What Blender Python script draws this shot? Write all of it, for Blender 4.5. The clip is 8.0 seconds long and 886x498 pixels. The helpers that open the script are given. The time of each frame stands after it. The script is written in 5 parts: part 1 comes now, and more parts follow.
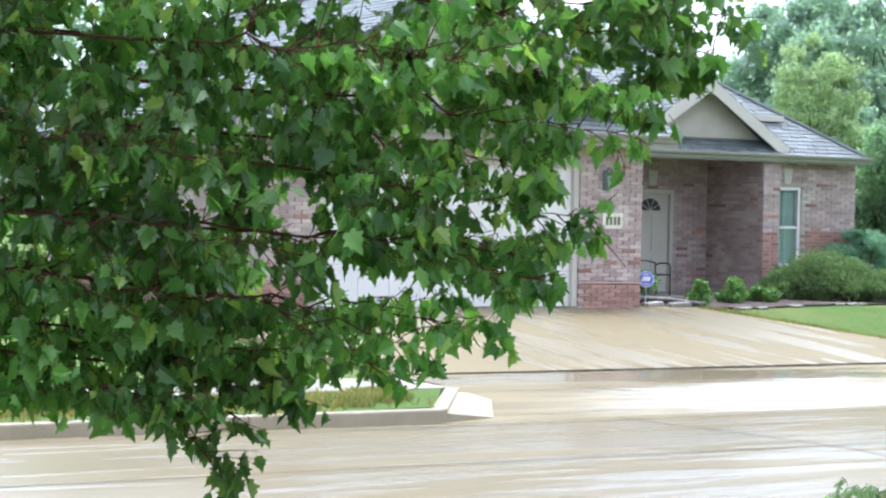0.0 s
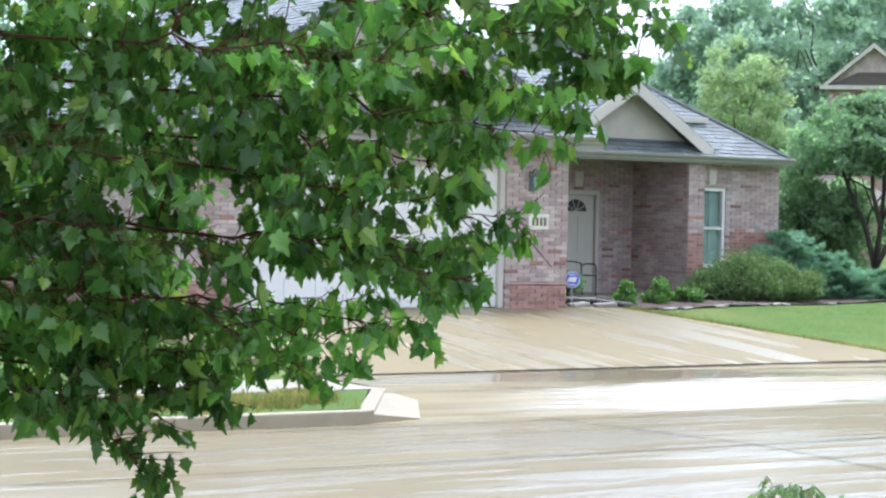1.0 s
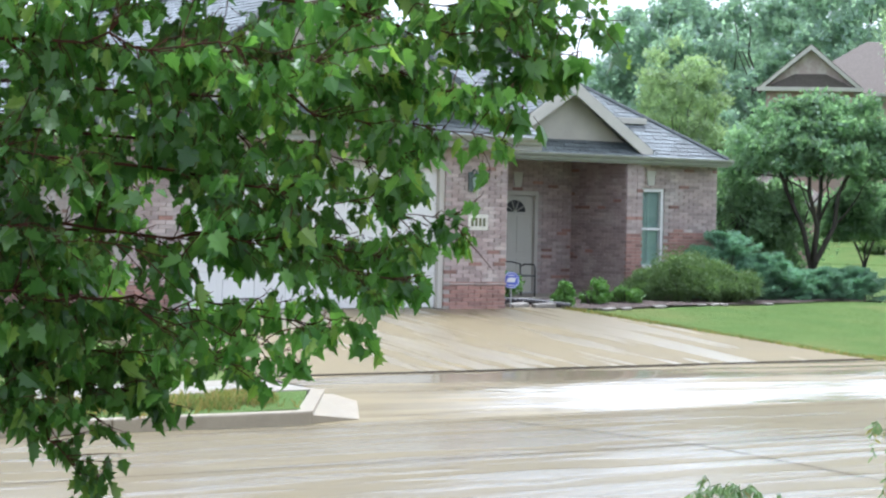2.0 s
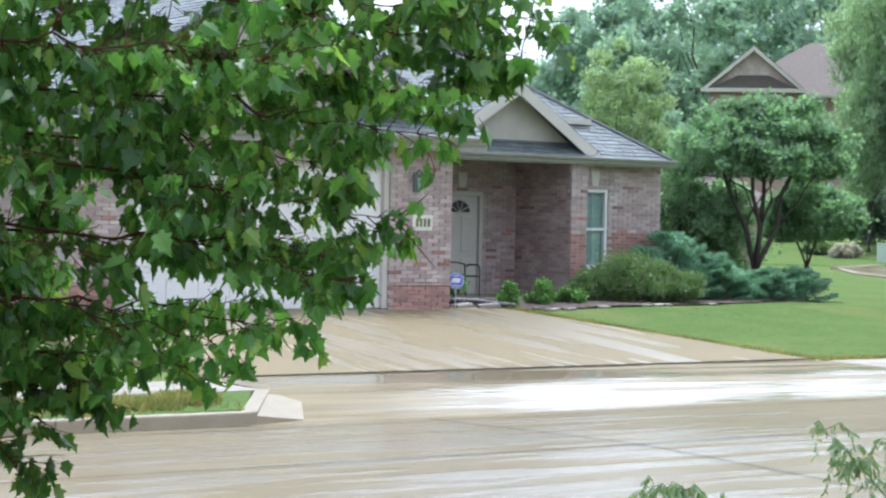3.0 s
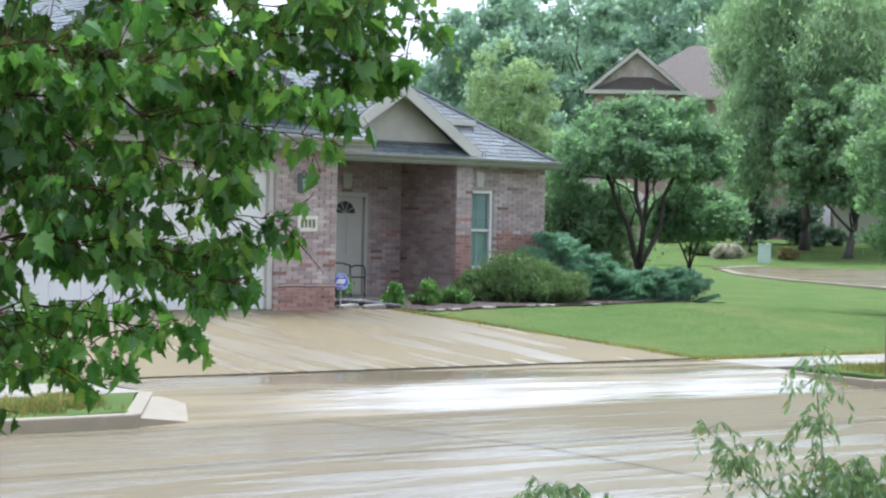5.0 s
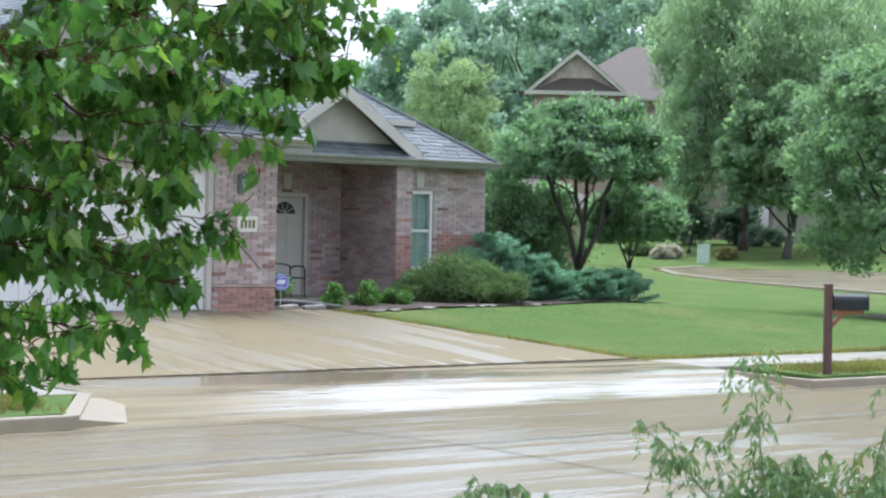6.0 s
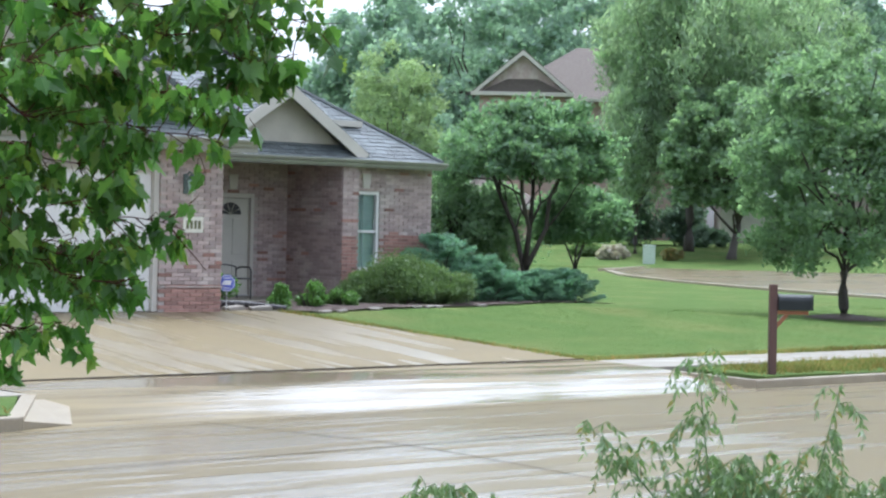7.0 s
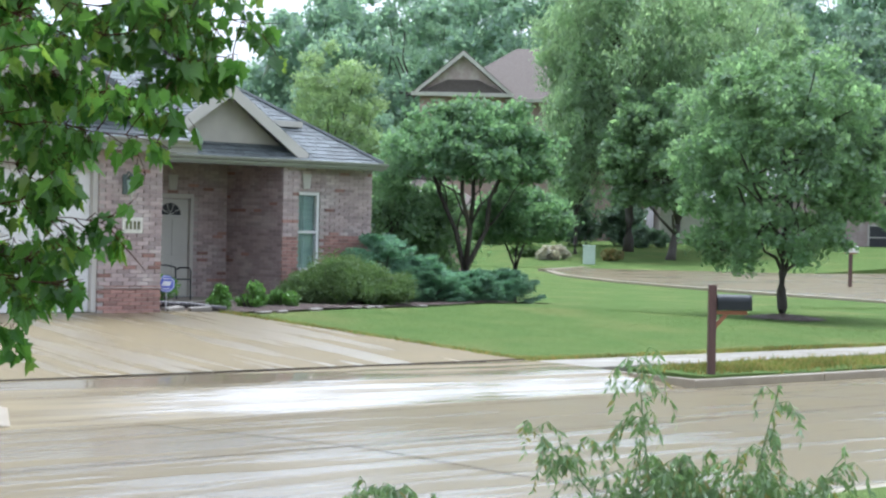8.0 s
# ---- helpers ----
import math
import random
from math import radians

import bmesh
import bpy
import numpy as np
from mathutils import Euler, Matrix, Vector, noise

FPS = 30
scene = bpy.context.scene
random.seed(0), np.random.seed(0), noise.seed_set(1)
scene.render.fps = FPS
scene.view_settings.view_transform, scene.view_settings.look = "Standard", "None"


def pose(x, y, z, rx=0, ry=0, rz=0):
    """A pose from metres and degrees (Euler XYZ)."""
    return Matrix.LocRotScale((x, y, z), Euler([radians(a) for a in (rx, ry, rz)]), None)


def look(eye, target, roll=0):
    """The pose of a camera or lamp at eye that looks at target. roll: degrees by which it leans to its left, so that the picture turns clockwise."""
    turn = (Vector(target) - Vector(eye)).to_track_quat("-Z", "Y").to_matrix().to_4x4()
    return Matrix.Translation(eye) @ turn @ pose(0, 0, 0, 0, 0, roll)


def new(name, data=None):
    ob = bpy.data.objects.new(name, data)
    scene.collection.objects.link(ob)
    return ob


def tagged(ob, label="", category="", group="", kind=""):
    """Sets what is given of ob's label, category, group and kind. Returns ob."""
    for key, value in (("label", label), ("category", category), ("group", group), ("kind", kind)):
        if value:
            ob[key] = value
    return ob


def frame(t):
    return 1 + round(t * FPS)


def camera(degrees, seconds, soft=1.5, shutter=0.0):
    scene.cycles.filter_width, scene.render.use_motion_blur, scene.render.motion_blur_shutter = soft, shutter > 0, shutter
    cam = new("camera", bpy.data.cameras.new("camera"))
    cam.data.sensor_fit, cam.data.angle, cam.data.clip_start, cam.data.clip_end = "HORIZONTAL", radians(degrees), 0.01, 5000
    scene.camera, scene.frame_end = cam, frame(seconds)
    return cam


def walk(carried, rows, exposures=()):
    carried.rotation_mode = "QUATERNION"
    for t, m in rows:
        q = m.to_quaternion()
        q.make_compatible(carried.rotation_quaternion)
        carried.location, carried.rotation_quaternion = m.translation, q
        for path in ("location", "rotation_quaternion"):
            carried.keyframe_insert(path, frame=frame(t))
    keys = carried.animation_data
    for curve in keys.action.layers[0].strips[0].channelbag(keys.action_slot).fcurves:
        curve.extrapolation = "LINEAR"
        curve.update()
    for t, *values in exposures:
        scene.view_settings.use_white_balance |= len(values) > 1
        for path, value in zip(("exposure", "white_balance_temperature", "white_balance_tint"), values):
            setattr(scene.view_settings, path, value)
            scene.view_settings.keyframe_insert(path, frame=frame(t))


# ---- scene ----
cam = camera(24.9, 8.0, soft=2.3)
EYE = (0.0, 0.0, 2.13)
PATH = [
    (0.0, 88.984, -1.223, -29.788), (0.5, 89.022, -1.222, -30.933), (1.0, 89.052, -1.228, -31.887),
    (1.5, 89.08, -1.242, -32.777), (3.0, 89.151, -1.279, -35.203), (3.5, 89.175, -1.28, -35.982),
    (4.0, 89.2, -1.282, -36.822), (4.5, 89.225, -1.283, -37.628), (6.0, 89.303, -1.29, -40.189),
    (6.5, 89.331, -1.29, -40.946), (7.0, 89.358, -1.29, -41.72), (7.5, 89.383, -1.285, -42.535),
    (8.0, 89.41, -1.28, -43.422),
]
walk(cam, [(t, pose(*EYE, a, b, c)) for t, a, b, c in PATH], [(0.0, 1.94, 5550, 10.0), (1.5, 1.77, 5550, 10.0), (3.5, 1.58, 5550, 10.0), (8.0, 1.48, 5550, 10.0)])

# ---- overcast daylight ----
SKY, SUN = 0.15, 0.8
world = bpy.data.worlds.new("overcast_sky")
scene.world = world
world.use_nodes = True
wn, wl = world.node_tree.nodes, world.node_tree.links
sky = wn.new("ShaderNodeTexSky")
sky.sky_type, sky.sun_disc = "NISHITA", False
sky.sun_elevation, sky.sun_rotation = radians(78), radians(40)
sky.air_density, sky.dust_density, sky.ozone_density = 1.0, 4.0, 1.0
grey = wn.new("ShaderNodeHueSaturation")
grey.inputs["Saturation"].default_value = 0.18
wl.new(sky.outputs[0], grey.inputs["Color"])
wl.new(grey.outputs[0], wn["Background"].inputs["Color"])
wn["Background"].inputs["Strength"].default_value = SKY
sun = new("sun", bpy.data.lights.new("sun", "SUN"))
sun.data.energy, sun.data.angle, sun.data.color = SUN, radians(25), (1.0, 0.98, 0.95)
sun.matrix_world = look((4.0, 4.8, 30), (0, 0, 0))


# ---- materials ----
def material(name, colour, second=None, scale=6.0, stretch=(1, 1, 1), rough=0.7, rough2=None, bump=0.2, fine=60.0,
             third=None, patch=0.6, metal=0.0, coat=0.0, coat_rough=0.1, island=0.0, random_tone=0.0, depth=0.01, spec=0.5):
    """A surface with a coarse and a fine variation, in metres of the world."""
    m = bpy.data.materials.new(name)
    m.use_nodes = True
    n, l = m.node_tree.nodes, m.node_tree.links
    b = n["Principled BSDF"]
    geo = n.new("ShaderNodeNewGeometry")
    mp = n.new("ShaderNodeMapping")
    mp.inputs["Scale"].default_value = stretch
    l.new(geo.outputs["Position"], mp.inputs["Vector"])
    coarse = n.new("ShaderNodeTexNoise")
    coarse.inputs["Scale"].default_value, coarse.inputs["Detail"].default_value = scale, 6
    l.new(mp.outputs[0], coarse.inputs["Vector"])
    fin = n.new("ShaderNodeTexNoise")
    fin.inputs["Scale"].default_value, fin.inputs["Detail"].default_value = fine, 3
    l.new(mp.outputs[0], fin.inputs["Vector"])
    ramp = n.new("ShaderNodeMapRange")
    ramp.inputs["From Min"].default_value, ramp.inputs["From Max"].default_value = 0.32, 0.68
    l.new(coarse.outputs["Fac"], ramp.inputs["Value"])
    second = second or tuple(c * 0.75 for c in colour)
    mix = n.new("ShaderNodeMix")
    mix.data_type = "RGBA"
    mix.inputs["A"].default_value, mix.inputs["B"].default_value = (*colour, 1), (*second, 1)
    l.new(ramp.outputs[0], mix.inputs["Factor"])
    out = mix.outputs["Result"]
    if third:
        big = n.new("ShaderNodeTexNoise")
        big.inputs["Scale"].default_value, big.inputs["Detail"].default_value = patch, 4
        l.new(geo.outputs["Position"], big.inputs["Vector"])
        r3 = n.new("ShaderNodeMapRange")
        r3.inputs["From Min"].default_value, r3.inputs["From Max"].default_value = 0.5, 0.7
        l.new(big.outputs["Fac"], r3.inputs["Value"])
        m3 = n.new("ShaderNodeMix")
        m3.data_type = "RGBA"
        m3.inputs["B"].default_value = (*third, 1)
        l.new(out, m3.inputs["A"])
        l.new(r3.outputs[0], m3.inputs["Factor"])
        out = m3.outputs["Result"]
    tone = n.new("ShaderNodeMapRange")
    tone.inputs["To Min"].default_value, tone.inputs["To Max"].default_value = 0.88, 1.12
    l.new(fin.outputs["Fac"], tone.inputs["Value"])
    value = tone.outputs[0]
    if island or random_tone:
        info = n.new("ShaderNodeObjectInfo")
        add = n.new("ShaderNodeMath")
        add.operation = "ADD"
        l.new(geo.outputs["Random Per Island"], add.inputs[0])
        l.new(info.outputs["Random"], add.inputs[1])
        fr = n.new("ShaderNodeMath")
        fr.operation = "FRACT"
        l.new(add.outputs[0], fr.inputs[0])
        iv = n.new("ShaderNodeMapRange")
        iv.inputs["To Min"].default_value, iv.inputs["To Max"].default_value = 1 - island, 1 + island
        l.new(fr.outputs[0], iv.inputs["Value"])
        mul = n.new("ShaderNodeMath")
        mul.operation = "MULTIPLY"
        l.new(value, mul.inputs[0])
        l.new(iv.outputs[0], mul.inputs[1])
        value = mul.outputs[0]
    hs = n.new("ShaderNodeHueSaturation")
    l.new(out, hs.inputs["Color"])
    l.new(value, hs.inputs["Value"])
    l.new(hs.outputs[0], b.inputs["Base Color"])
    rr = n.new("ShaderNodeMapRange")
    rr.inputs["To Min"].default_value, rr.inputs["To Max"].default_value = rough, rough if rough2 is None else rough2
    l.new(ramp.outputs[0], rr.inputs["Value"])
    l.new(rr.outputs[0], b.inputs["Roughness"])
    b.inputs["Metallic"].default_value = metal
    b.inputs["Specular IOR Level"].default_value = spec
    b.inputs["Coat Weight"].default_value, b.inputs["Coat Roughness"].default_value = coat, coat_rough
    bp = n.new("ShaderNodeBump")
    bp.inputs["Strength"].default_value, bp.inputs["Distance"].default_value = bump, depth
    l.new(fin.outputs["Fac"], bp.inputs["Height"])
    l.new(bp.outputs[0], b.inputs["Normal"])
    return m


def leaf_material(name, colour, second, through_light=0.35, rough=0.4, vary=0.35, yellow=None, share=0.06, spec=0.5):
    """Leaves: a thin blade that lets some light through, each one of its own tone."""
    m = bpy.data.materials.new(name)
    m.use_nodes = True
    n, l = m.node_tree.nodes, m.node_tree.links
    b = n["Principled BSDF"]
    geo, info = n.new("ShaderNodeNewGeometry"), n.new("ShaderNodeObjectInfo")
    add, fr = n.new("ShaderNodeMath"), n.new("ShaderNodeMath")
    add.operation, fr.operation = "ADD", "FRACT"
    l.new(geo.outputs["Random Per Island"], add.inputs[0])
    l.new(info.outputs["Random"], add.inputs[1])
    l.new(add.outputs[0], fr.inputs[0])
    mix = n.new("ShaderNodeMix")
    mix.data_type = "RGBA"
    mix.inputs["A"].default_value, mix.inputs["B"].default_value = (*colour, 1), (*second, 1)
    l.new(fr.outputs[0], mix.inputs["Factor"])
    out = mix.outputs["Result"]
    if yellow:
        gt = n.new("ShaderNodeMath")
        gt.operation = "GREATER_THAN"
        gt.inputs[1].default_value = 1 - share
        l.new(fr.outputs[0], gt.inputs[0])
        my = n.new("ShaderNodeMix")
        my.data_type = "RGBA"
        my.inputs["B"].default_value = (*yellow, 1)
        l.new(gt.outputs[0], my.inputs["Factor"])
        l.new(out, my.inputs["A"])
        out = my.outputs["Result"]
    noi = n.new("ShaderNodeTexNoise")
    noi.inputs["Scale"].default_value, noi.inputs["Detail"].default_value = 1.3, 5
    l.new(geo.outputs["Position"], noi.inputs["Vector"])
    tone = n.new("ShaderNodeMapRange")
    tone.inputs["From Min"].default_value, tone.inputs["From Max"].default_value = 0.3, 0.7
    tone.inputs["To Min"].default_value, tone.inputs["To Max"].default_value = 1 - vary, 1 + vary
    l.new(noi.outputs["Fac"], tone.inputs["Value"])
    hs = n.new("ShaderNodeHueSaturation")
    l.new(out, hs.inputs["Color"])
    l.new(tone.outputs[0], hs.inputs["Value"])
    l.new(hs.outputs[0], b.inputs["Base Color"])
    b.inputs["Roughness"].default_value = rough
    b.inputs["Specular IOR Level"].default_value = spec
    tr = n.new("ShaderNodeBsdfTranslucent")
    warm = n.new("ShaderNodeMix")
    warm.data_type, warm.blend_type = "RGBA", "MULTIPLY"
    warm.inputs["Factor"].default_value, warm.inputs["B"].default_value = 1.0, (1.35, 1.45, 0.85, 1)
    l.new(hs.outputs[0], warm.inputs["A"])
    l.new(warm.outputs["Result"], tr.inputs["Color"])
    ms = n.new("ShaderNodeMixShader")
    ms.inputs[0].default_value = through_light
    l.new(b.outputs[0], ms.inputs[1])
    l.new(tr.outputs[0], ms.inputs[2])
    l.new(ms.outputs[0], n["Material Output"].inputs["Surface"])
    return m


def wet_material(name, colour, second, turn=0.0, streak=(0.35, 2.6), ripple=(0.9, 5.0), depth=0.016, edge=(0.46, 0.62), film=(0.25, 1.0), patches=0.22, gloss=(0.4, 0.28)):
    """Concrete under rain: damp ground, and running water that lies in ruffled streaks along one direction."""
    m = material(name, colour, second, scale=0.8, rough=0.65, rough2=0.55, spec=0.12, bump=0.12, fine=45, third=tuple(c * 0.84 for c in colour), patch=0.35)
    n, l = m.node_tree.nodes, m.node_tree.links
    b = n["Principled BSDF"]
    geo = n.new("ShaderNodeNewGeometry")

    def grain(scale, detail, size=1.0):
        mp = n.new("ShaderNodeMapping")
        mp.vector_type = "TEXTURE"
        mp.inputs["Rotation"].default_value = (0, 0, radians(turn))
        mp.inputs["Scale"].default_value = (1 / scale[0], 1 / scale[1], 1.0)
        l.new(geo.outputs["Position"], mp.inputs["Vector"])
        tex = n.new("ShaderNodeTexNoise")
        tex.inputs["Scale"].default_value, tex.inputs["Detail"].default_value = size, detail
        l.new(mp.outputs[0], tex.inputs["Vector"])
        return tex.outputs["Fac"]

    def ranged(value, lo, hi, to0=0.0, to1=1.0):
        r = n.new("ShaderNodeMapRange")
        r.inputs["From Min"].default_value, r.inputs["From Max"].default_value = lo, hi
        r.inputs["To Min"].default_value, r.inputs["To Max"].default_value = to0, to1
        l.new(value, r.inputs["Value"])
        return r.outputs[0]

    def maths(kind, p, q):
        node = n.new("ShaderNodeMath")
        node.operation = kind
        for k, v in enumerate((p, q)):
            if isinstance(v, float):
                node.inputs[k].default_value = v
            else:
                l.new(v, node.inputs[k])
        return node.outputs[0]

    broad = grain((patches, patches * 1.6), 3)
    lines = grain(streak, 8)
    wet = ranged(maths("ADD", maths("MULTIPLY", lines, 0.62), maths("MULTIPLY", broad, 0.38)), *edge)
    l.new(ranged(wet, 0, 1, *film), b.inputs["Coat Weight"])
    l.new(ranged(wet, 0, 1, *gloss), b.inputs["Coat Roughness"])
    b.inputs["Coat IOR"].default_value = 1.6
    height = maths("MULTIPLY", grain(ripple, 4), maths("ADD", maths("MULTIPLY", wet, 0.85), 0.15))
    bp = n.new("ShaderNodeBump")
    bp.inputs["Strength"].default_value, bp.inputs["Distance"].default_value = 1.0, depth
    l.new(height, bp.inputs["Height"])
    l.new(bp.outputs[0], b.inputs["Coat Normal"])
    return m


M_ROAD = wet_material("wet_road_concrete", (0.155, 0.124, 0.066), (0.13, 0.104, 0.055), 0.0, (0.35, 3.2), (1.6, 7.0), 0.011, (0.5, 0.56), (0.3, 1.0), 0.13, (0.16, 0.24))
M_DRIVE = wet_material("wet_driveway_concrete", (0.195, 0.156, 0.088), (0.17, 0.136, 0.076), -99.0, (0.22, 3.0), (0.6, 5.0), 0.019, (0.5, 0.55), (0.15, 1.0), 0.14, (0.22, 0.36))
M_APRON = wet_material("flowing_wet_concrete", (0.2, 0.16, 0.09), (0.175, 0.14, 0.078), -3.0, (0.25, 2.8), (1.0, 6.0), 0.006, (0.43, 0.53), (0.15, 1.0), 0.16, (0.25, 0.08))
M_WALK = wet_material("wet_pavement_concrete", (0.27, 0.245, 0.2), (0.23, 0.21, 0.17), 0.0, (1.0, 1.6), (1.5, 4.0), 0.008, (0.48, 0.62), (0.1, 0.7), 0.4)
M_KERB = material("kerb_concrete", (0.29, 0.245, 0.17), (0.24, 0.2, 0.14), scale=3, rough=0.45, bump=0.4, fine=50, coat=0.3)
M_JOINT = material("joint_filler", (0.05, 0.042, 0.035), rough=1.0, spec=0.0)
M_LAWN = material("lawn_turf", (0.09, 0.145, 0.042), (0.11, 0.158, 0.049), scale=1.2, rough=1.0, bump=0.9, fine=90, third=(0.14, 0.168, 0.058), patch=0.5, depth=0.03, spec=0.05)
M_BLADE = leaf_material("grass_blades", (0.094, 0.148, 0.043), (0.112, 0.16, 0.05), 0.3, 0.8, 0.08, yellow=(0.16, 0.17, 0.065), share=0.05, spec=0.03)
M_DRYBLADE = leaf_material("dry_grass_blades", (0.11, 0.18, 0.05), (0.29, 0.22, 0.09), 0.3, 0.6, yellow=(0.32, 0.22, 0.09), share=0.2, spec=0.05)
M_MULCH = material("bark_mulch", (0.09, 0.06, 0.045), (0.05, 0.035, 0.03), scale=12, rough=0.85, bump=1.0, fine=70, depth=0.03)
M_MORTAR = material("mortar", (0.4, 0.35, 0.325), (0.34, 0.3, 0.275), scale=20, rough=0.85)
M_BRICK = material("mauve_brick", (0.4, 0.315, 0.295), (0.34, 0.265, 0.25), scale=5, rough=0.75, bump=0.5, fine=120, third=(0.45, 0.385, 0.36), patch=2.0, island=0.22)
M_REDBRICK = material("red_brick", (0.33, 0.185, 0.15), (0.27, 0.155, 0.13), scale=5, rough=0.65, bump=0.5, fine=120, island=0.3)
# red brick of the far houses, haze put in as a paler colour
M_HAZED_BRICK = material("hazed_red_brick", (0.37, 0.25, 0.22), (0.3, 0.205, 0.18), scale=3, stretch=(1, 1, 4), rough=0.8, bump=0.5, fine=40, third=(0.33, 0.27, 0.24), patch=0.5)
M_TRIM = material("cream_trim_paint", (0.5, 0.47, 0.42), (0.44, 0.415, 0.37), scale=2, rough=0.5, bump=0.1)
M_SIDING = material("cream_stucco", (0.42, 0.39, 0.33), (0.37, 0.345, 0.295), scale=3, rough=0.8, bump=0.5, fine=150)
M_GUTTER = material("grey_gutter_metal", (0.3, 0.3, 0.26), (0.25, 0.25, 0.22), scale=4, rough=0.35, bump=0.05, coat=0.3)
M_SHINGLE = material("asphalt_shingle", (0.1, 0.115, 0.12), (0.075, 0.088, 0.09), scale=9, rough=0.45, bump=0.6, fine=160, island=0.3, coat=0.22, coat_rough=0.3, spec=0.35)
M_SHINGLE_BROWN = material("brown_shingle", (0.135, 0.115, 0.1), (0.1, 0.085, 0.074), scale=9, spec=0.15, rough=0.8, bump=0.6, fine=160, island=0.25)
M_WHITE = material("white_door_paint", (0.7, 0.69, 0.67), (0.64, 0.63, 0.61), scale=1.5, rough=0.45, bump=0.06)
M_DOOR = material("pale_door_paint", (0.5, 0.48, 0.42), (0.45, 0.43, 0.38), scale=1.5, rough=0.45, bump=0.06)
# near-black base colour stands for the shade inside openings and behind glass
M_DARK = material("shadowed_interior", (0.03, 0.03, 0.035), rough=0.6)
M_IRON = material("black_iron", (0.02, 0.02, 0.022), rough=0.4, metal=0.5)
M_VERDI = material("weathered_lantern_metal", (0.16, 0.2, 0.19), (0.1, 0.13, 0.12), scale=20, rough=0.45, metal=0.4)
M_PLATE = material("cream_number_plate", (0.72, 0.69, 0.6), rough=0.4, bump=0.05)
M_OLIVE = material("olive_marking", (0.13, 0.13, 0.06), rough=0.5)
M_BLUE = material("blue_sign_face", (0.1, 0.13, 0.5), (0.09, 0.11, 0.45), rough=0.3)
M_SIGNWHITE = material("white_sign_marking", (0.8, 0.8, 0.82), rough=0.4)
M_STEEL = material("galvanised_stake", (0.5, 0.5, 0.52), rough=0.35, metal=0.7)
M_RUBBER = material("black_corrugated_plastic", (0.035, 0.03, 0.03), rough=0.4)
M_STONE = material("pale_edging_stone", (0.26, 0.235, 0.2), (0.2, 0.18, 0.155), scale=9, rough=0.6, bump=0.5, island=0.25)
M_BARK = material("wet_bark", (0.06, 0.048, 0.038), (0.035, 0.028, 0.022), scale=14, stretch=(1, 1, 0.25), rough=0.6, bump=1.0, fine=60, depth=0.02)
M_TWIG = material("reddish_twig", (0.085, 0.03, 0.018), (0.04, 0.018, 0.012), scale=30, rough=0.85, spec=0.15)
M_POST = material("stained_timber_post", (0.1, 0.05, 0.04), (0.07, 0.035, 0.03), scale=12, stretch=(1, 1, 0.1), rough=0.55, bump=0.4)
M_CEDAR = material("orange_cedar", (0.3, 0.12, 0.05), (0.22, 0.085, 0.04), scale=10, rough=0.55, bump=0.3)
M_MAILBOX = material("black_mailbox_paint", (0.018, 0.022, 0.024), rough=0.4, coat=0.15, spec=0.3)
M_PEDESTAL = material("pale_green_cabinet_paint", (0.42, 0.5, 0.42), (0.36, 0.44, 0.37), rough=0.5)
M_BLIND = material("pale_green_blind", (0.36, 0.47, 0.42), (0.3, 0.41, 0.37), scale=2, stretch=(0.2, 0.2, 8), rough=0.6)
M_GLASS = bpy.data.materials.new("window_glass")
M_GLASS.use_nodes = True
_g = M_GLASS.node_tree.nodes["Principled BSDF"]
_g.inputs["Base Color"].default_value, _g.inputs["Roughness"].default_value = (0.9, 0.97, 0.95, 1), 0.03
_g.inputs["Transmission Weight"].default_value, _g.inputs["IOR"].default_value = 1.0, 1.45
L_FRONT = leaf_material("maple_leaf_near", (0.058, 0.138, 0.032), (0.165, 0.295, 0.074), 0.5, 0.3, 0.5, yellow=(0.22, 0.31, 0.07), share=0.1)
# base greens of the next three are lifted and blued in place of mist
L_LAWN = leaf_material("maple_leaf_lawn", (0.165, 0.25, 0.165), (0.225, 0.32, 0.21), 0.6, 0.4, 0.3)
L_ORN = leaf_material("ornamental_leaf", (0.145, 0.24, 0.155), (0.205, 0.305, 0.195), 0.58, 0.4, 0.3)
L_WEEP = leaf_material("weeping_leaf", (0.255, 0.345, 0.25), (0.315, 0.405, 0.295), 0.6, 0.5, 0.3)
L_LIGHT = leaf_material("yellow_green_leaf", (0.25, 0.33, 0.2), (0.3, 0.38, 0.235), 0.5, 0.5, 0.25)
# pale bluish base colours put rain haze into the far leaves
L_HAZED = leaf_material("hazed_wood_leaf", (0.22, 0.31, 0.285), (0.265, 0.36, 0.335), 0.58, 0.6, 0.2)
L_SHRUB = leaf_material("round_shrub_leaf", (0.09, 0.2, 0.04), (0.14, 0.26, 0.06), 0.3, 0.4, 0.2)
L_BUSH = leaf_material("dark_bush_leaf", (0.11, 0.175, 0.068), (0.15, 0.22, 0.09), 0.45, 0.5, 0.3)
L_JUNI = leaf_material("blue_juniper_needles", (0.12, 0.225, 0.16), (0.175, 0.305, 0.22), 0.4, 0.5, 0.35)
L_HEDGE = leaf_material("dark_hedge_leaf", (0.14, 0.21, 0.165), (0.18, 0.25, 0.2), 0.4, 0.5, 0.3)
L_NEAR = leaf_material("narrow_near_leaf", (0.13, 0.21, 0.09), (0.21, 0.29, 0.14), 0.4, 0.35, 0.25, yellow=(0.25, 0.22, 0.09), share=0.1)
L_FLOWER = leaf_material("orange_flowers", (0.3, 0.2, 0.07), (0.17, 0.22, 0.08), 0.2, 0.6)
